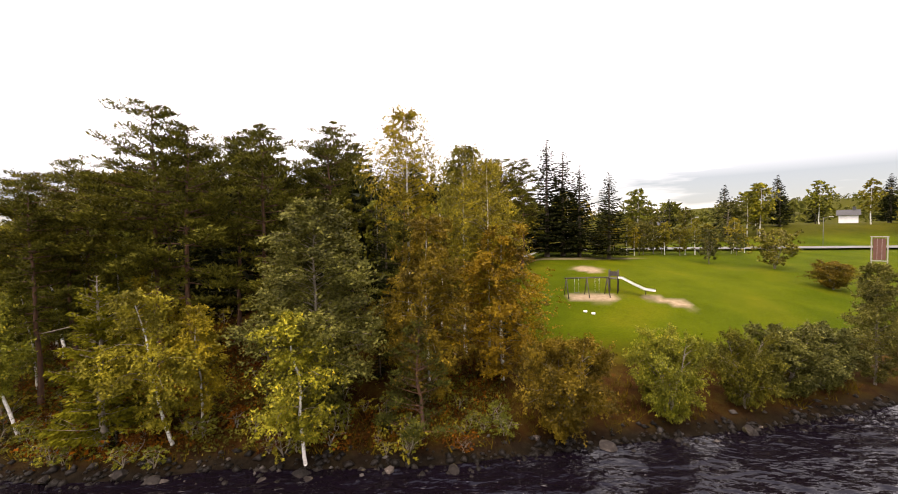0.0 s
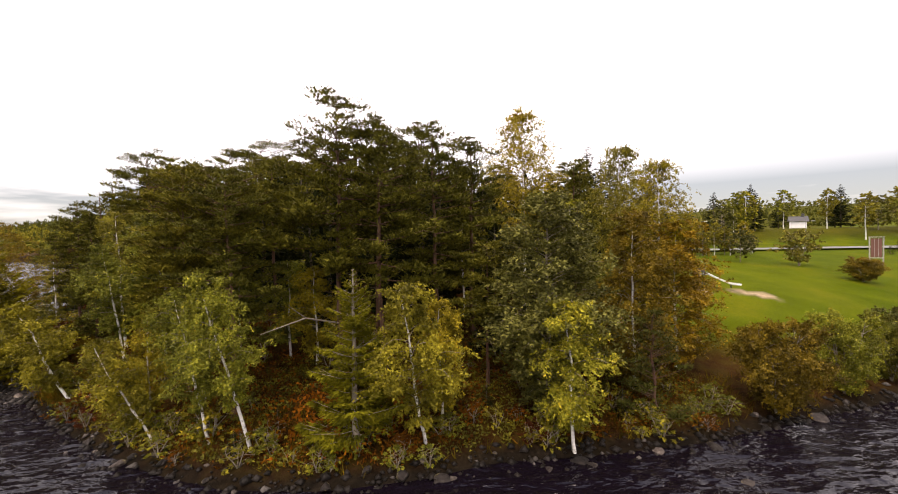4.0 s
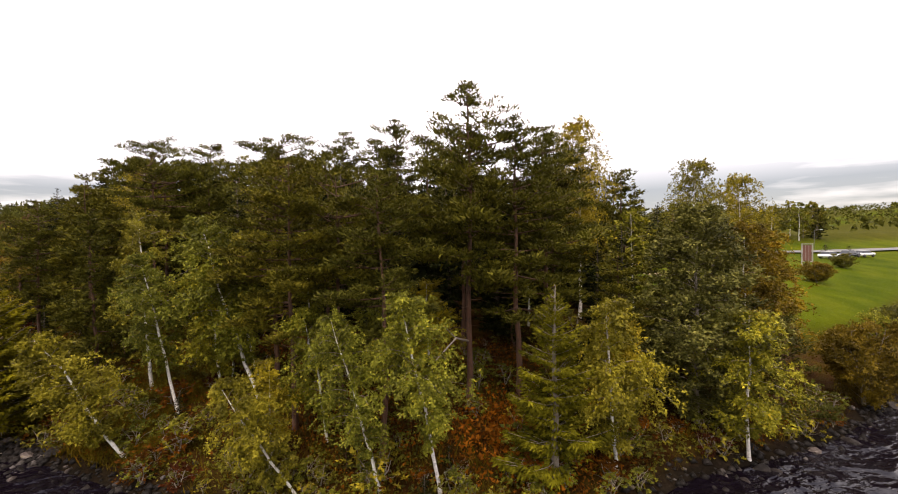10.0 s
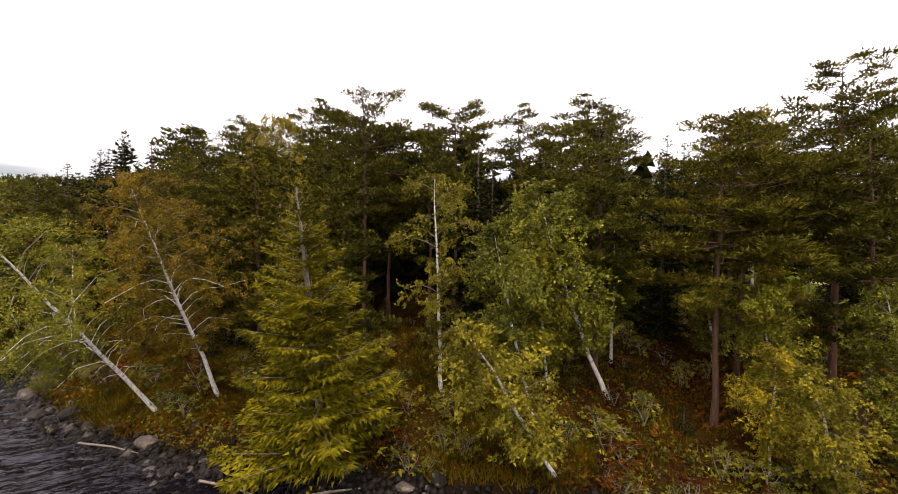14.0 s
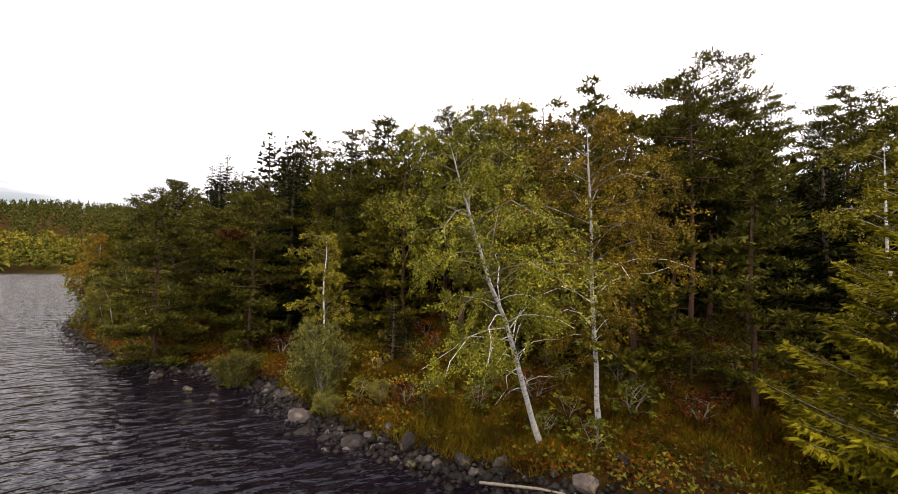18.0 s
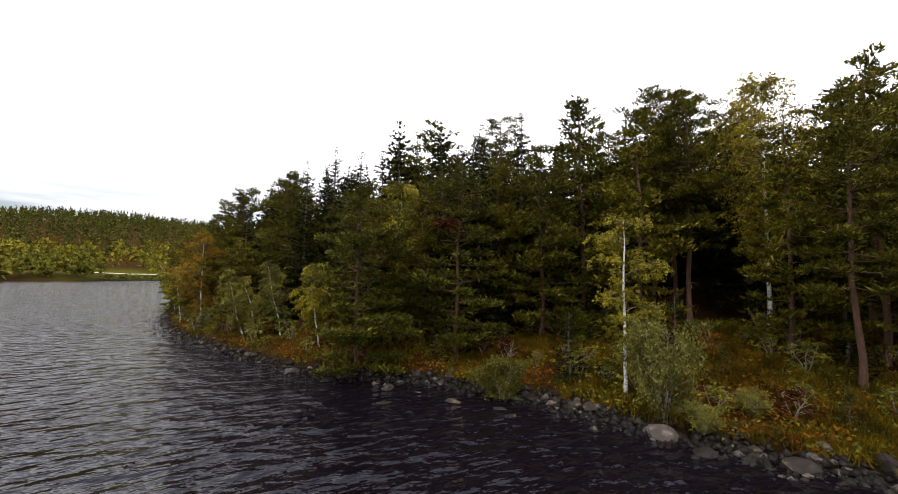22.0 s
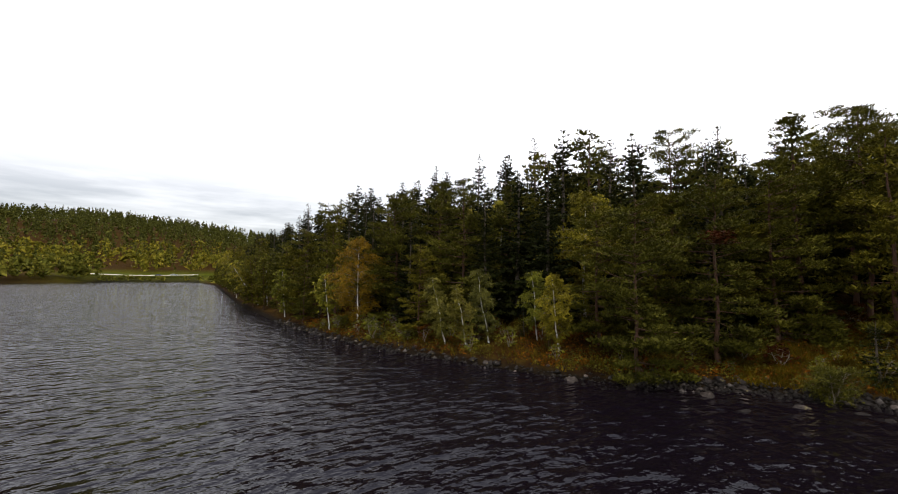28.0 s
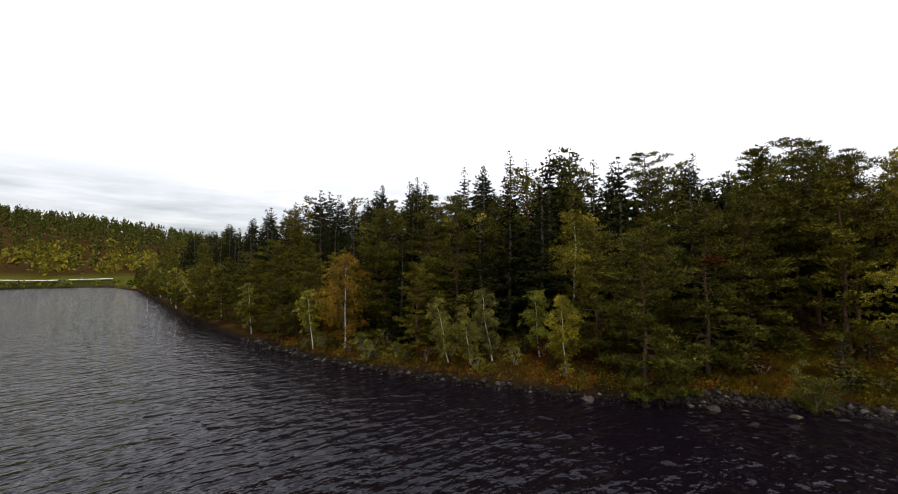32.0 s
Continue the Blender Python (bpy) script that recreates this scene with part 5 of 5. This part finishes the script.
def ribbon(name, pts, half, mat, label, lift=0.05, kind="structure", cat="road"):
    pts = np.array(pts, float)
    t = unit(np.gradient(pts, axis=0))
    n = np.stack([-t[:, 1], t[:, 0]], 1)
    rows = []
    for s in (-half, -half * 0.4, half * 0.4, half):
        q = pts + n * s
        rows.append(np.c_[q, heights(q[:, 0], q[:, 1]) + lift])
    v = np.stack(rows, 1).reshape(-1, 3)
    k = len(pts)
    i, j = np.meshgrid(np.arange(k - 1), np.arange(3), indexing="ij")
    f = np.stack([i * 4 + j, (i + 1) * 4 + j, (i + 1) * 4 + j + 1, i * 4 + j + 1], -1).reshape(-1, 4)
    return tagged(new(name, mesh_from(name, v, f, mat, True)), label, cat, kind=kind)


def along(a, b, n):
    return [(a[0] + (b[0] - a[0]) * k / n, a[1] + (b[1] - a[1]) * k / n) for k in range(n + 1)]


ribbon("road", along((6, 64), (190, 67), 90), 1.8, M_ASPH, "grey asphalt road beyond the field", 0.35)
ribbon("road_shoulder", along((-128, 368), (-70, 372), 40), 2.0, M_SANDY, "pale gravel road along the far shore", 0.6)


def house(x, y, turn, lx=9.0, ly=7.0, hw=5.2, label="white two-storey house with a dark roof", windows=2, pitch=0.36):
    ob = new("house")
    ob.matrix_world = Matrix.Translation((x, y, ground_z(x, y))) @ pose(0, 0, 0, 0, 0, turn)
    under("wall", boxes("house_wall", M_WHITE, (-lx / 2, -ly / 2, -1.5, lx / 2, ly / 2, hw)), ob)
    bm = bmesh.new()
    e, rz = 0.5, hw + ly * pitch
    v = [bm.verts.new(c) for c in ((-lx / 2 - e, -ly / 2 - e, hw - 0.1), (lx / 2 + e, -ly / 2 - e, hw - 0.1), (lx / 2 + e, ly / 2 + e, hw - 0.1), (-lx / 2 - e, ly / 2 + e, hw - 0.1), (-lx / 2 - e, 0, rz), (lx / 2 + e, 0, rz))]
    for f in ((0, 1, 5, 4), (2, 3, 4, 5), (3, 0, 4), (1, 2, 5), (3, 2, 1, 0)):
        bm.faces.new([v[i] for i in f])
    roof = under("roof", from_bm("house_roof", bm, M_ROOF), ob)
    under("chimney", boxes("chimney", M_ROOF, (0.8, -0.3, rz - 0.8, 1.5, 0.4, rz + 0.8)), roof)
    for fl in (0.9, 3.3)[:windows]:
        for k in range(4):
            wx_ = -lx / 2 + lx * (k + 0.5) / 4
            w = under("window", boxes("window_frame", M_GREYPT, (wx_ - 0.6, -ly / 2 - 0.05, fl, wx_ + 0.6, -ly / 2 + 0.05, fl + 1.3)), ob)
            under("pane", boxes("window_pane", M_DKGLASS, (wx_ - 0.5, -ly / 2 - 0.07, fl + 0.1, wx_ + 0.5, -ly / 2 - 0.055, fl + 1.2)), w)
    return tagged(ob, label, "house")


house(110, 112, -42, 3.8, 3.2, 2.2, "plain white house with a dark roof", 0, 0.45)
house(46, 92, -25, 5, 4, 2.6, "low white house half hidden by trees", 1)


def car(x, y, turn, mat, label):
    ob = new("car")
    ob.matrix_world = Matrix.Translation((x, y, ground_z(x, y) + 0.05)) @ pose(0, 0, 0, 0, 0, turn)
    bm = bmesh.new()
    box(bm, -2.1, -0.85, 0.35, 2.1, 0.85, 0.9, 0.12)
    under("body", from_bm("car_body", bm, mat, True), ob)
    bm = bmesh.new()
    lower, upper = ((-1.5, -0.78), (1.1, -0.78), (1.1, 0.78), (-1.5, 0.78)), ((-1.1, -0.62), (0.5, -0.62), (0.5, 0.62), (-1.1, 0.62))
    lo, hi = [bm.verts.new((*p, 0.88)) for p in lower], [bm.verts.new((*p, 1.42)) for p in upper]
    for k in range(4):
        bm.faces.new((lo[k], lo[(k + 1) % 4], hi[(k + 1) % 4], hi[k]))
    bm.faces.new(hi)
    under("cabin", from_bm("car_cabin", bm, M_DKGLASS), ob)
    under("roof_panel", boxes("car_roof", mat, (-1.08, -0.6, 1.42, 0.48, 0.6, 1.47), bev=0.02), ob)
    for a in (-1.3, 1.35):
        for b in (-0.8, 0.8):
            under("wheel", rods("wheel", M_RUBBER, ((a, b - 0.1, 0.32), (a, b + 0.1, 0.32), 0.32), n=14), ob)
    return tagged(ob, label, "car")


car(71, 55.5, -4, M_CARWHITE, "white parked car beyond the field")
car(80, 57, -4, M_CARDARK, "dark parked car beyond the field")
car(-84, 370, 2, M_CARWHITE, "white car on the far shore road")
car(-92, 370, 2, M_CARDARK, "dark car on the far shore road")
car(86, 57.5, -4, M_CARWHITE, "white parked car beyond the field")


def lamp_post(x, y, h=5.0):
    ob = new("street_lamp")
    ob.matrix_world = Matrix.Translation((x, y, ground_z(x, y)))
    under("pole", rods("pole", M_ASPH, ((0, 0, -0.2), (0, 0, h), 0.045)), ob)
    under("arm", rods("arm", M_ASPH, ((0, 0, h), (0, -1.2, h + 0.15), 0.04)), ob)
    under("lamp_head", boxes("lamp_head", M_STEEL, (-0.12, -1.7, h + 0.08, 0.12, -1.1, h + 0.2), bev=0.02), ob)
    return tagged(ob, "grey street lamp beside the road", "street lamp")


for x, y in ((40, 67), (62, 67.3), (88, 67.6)):
    lamp_post(x, y)

# trees behind the road
rng_b = random.Random(12)
for k in range(48):
    x = 8 + k * 2.3 + rng_b.uniform(-1.2, 1.2)
    y = 84 + rng_b.uniform(-9, 16)
    if abs(x - 0.98 * y) < 5:
        continue
    kind, label, hh = rng_b.choice(((BIRCH_BACK[1], "yellowing birch behind the road", 9), (BIRCH_BACK[0], "green birch behind the road", 8.5), (ROUND_FAR[0], "dense green tree behind the road", 7.5), (SPRUCE_BACK[1], "spruce behind the road", 9), (ROUND_FAR[1], "broad green tree behind the road", 6)))
    plant("roadside_tree", kind, x, y, hh * rng_b.uniform(0.85, 1.3), label, "tree", "trees behind the road", (0, 0), 1.25)
for k in range(22):
    x = 19 + k * 1.15 + rng_b.uniform(-0.6, 0.6)
    plant("roadside_tree", rng_b.choice((BIRCH_BACK[0], ROUND_FAR[0], BIRCH_BACK[1], ROUND_FAR[1])), x, 57.5 + rng_b.uniform(-1.5, 3), rng_b.uniform(2.6, 5.6), "low leafy tree before the road", "tree", "trees before the road", (0, 0), 1.3)


# ---- woods on the far shore and the hills ----
def far_woods(name, px, py, h, w, mat, label, seed, spiky):
    rng = np.random.default_rng(seed)
    n = len(px)
    base = np.stack([px, py, heights(px, py)], 1)
    m = 18
    t = rng.random((n, m)) ** (0.8 if spiky else 0.9)
    az = rng.uniform(0, 6.28, (n, m))
    prof = (1 - t) ** 0.9 + 0.04 if spiky else np.sin(np.pi * np.clip(0.12 + 0.84 * t, 0, 1)) ** 0.6
    rr = w[:, None] * prof * rng.uniform(0.45, 1.05, (n, m))
    z0 = 0.08 if spiky else 0.15
    c = base[:, None] + np.stack([np.cos(az) * rr, np.sin(az) * rr, h[:, None] * (z0 + (1 - z0) * t)], -1)
    dd = unit(np.stack([np.cos(az), np.sin(az), rng.normal(-0.2 if spiky else 0.2, 0.6, (n, m))], -1) + rng.normal(0, 0.5, (n, m, 3)))
    side = unit(np.cross(dd, rng.normal(size=dd.shape)))
    ln = (w[:, None] * (0.55 + 0.5 * prof) * rng.uniform(0.6, 1.2, (n, m)))[..., None]
    v = np.stack([c - side * ln * 0.42, c + side * ln * 0.42 , c + dd * ln * 0.8 + side * ln * 0.15, c + np.array([0, 0, 1.0]) * ln * (0.9 if spiky else 0.6)], 2).reshape(-1, 3)
    k = np.arange(n * m)[:, None] * 4
    f = np.concatenate([k + (0, 1, 2), k + (0, 1, 3)])
    return tagged(new(name, mesh_from(name, v, f, mat)), label, "woods", kind="stuff")


rng_h = np.random.default_rng(3)
px, py = rng_h.uniform(-760, 60, 9000), 385 + 520 * rng_h.random(9000) ** 0.8
ok = (shore_distance(px, py) > 14) & (heights(px, py) > 2.5)
px, py = px[ok][:4300], py[ok][:4300]
hz = heights(px, py)
con = rng_h.random(len(px)) < smooth(hz, 6, 34) * 0.8 + 0.2
far_woods("far_conifer_wood", px[con], py[con], rng_h.uniform(11, 18, con.sum()), rng_h.uniform(2.4, 3.6, con.sum()), M_FARCON_HAZE, "dark conifer wood on the far hill", 1, True)
dec = ~con
far_woods("far_birch_wood", px[dec], py[dec], rng_h.uniform(9, 15, dec.sum()), rng_h.uniform(3.0, 4.6, dec.sum()), M_FARDEC, "yellow and green birch wood on the far hillside", 2, False)
qx, qy = rng_h.uniform(-420, -62, 900), rng_h.uniform(255, 372, 900)
dq = shore_distance(qx, qy)
ok = (dq > 1.5) & (dq < 26) & ((qx < -122) | (dq < 7))
far_woods("far_shore_wood", qx[ok], qy[ok], np.where(qx[ok] < -122, rng_h.uniform(7, 13, ok.sum()), rng_h.uniform(1.5, 3.5, ok.sum())), np.where(qx[ok] < -122, 3.6, 2.2), M_FARDEC, "leafy trees and bushes along the far shore", 4, False)
ex, ey = rng_h.uniform(110, 1300, 2600), rng_h.uniform(100, 1300, 2600)
ok = np.hypot(ex, ey) > 190
ex, ey = ex[ok][:1300], ey[ok][:1300]
far_woods("east_wood", ex, ey, rng_h.uniform(8, 13, len(ex)), rng_h.uniform(3, 5, len(ex)), M_FARCON_HAZE, "distant woods behind the road", 5, False)
nxp, nyp = rng_h.uniform(-34, 40, 300), rng_h.uniform(120, 260, 300)
far_woods("north_wood", nxp, nyp, rng_h.uniform(9, 14, 300), rng_h.uniform(2.5, 3.5, 300), M_FARCON_HAZE, "conifer wood behind the forest", 6, True)
sx, sy = rng_h.uniform(-300, 300, 500), rng_h.uniform(-140, -66, 500)
far_woods("south_wood", sx, sy, rng_h.uniform(8, 14, 500), rng_h.uniform(3, 5, 500), M_FARCON_HAZE, "woods on the opposite bank", 7, True)

# near-black spruces added to close sky gaps and stand in for forest shade
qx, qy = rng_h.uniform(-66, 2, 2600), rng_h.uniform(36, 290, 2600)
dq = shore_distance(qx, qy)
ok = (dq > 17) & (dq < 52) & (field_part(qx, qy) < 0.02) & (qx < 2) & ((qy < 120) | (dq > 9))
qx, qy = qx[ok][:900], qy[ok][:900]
far_woods("young_spruce_thicket", qx, qy, rng_h.uniform(9.0, 13.0, len(qx)), rng_h.uniform(1.7, 2.4, len(qx)), M_SPRUCE, "dark spruce filler that stands in for shade inside the forest", 9, True)
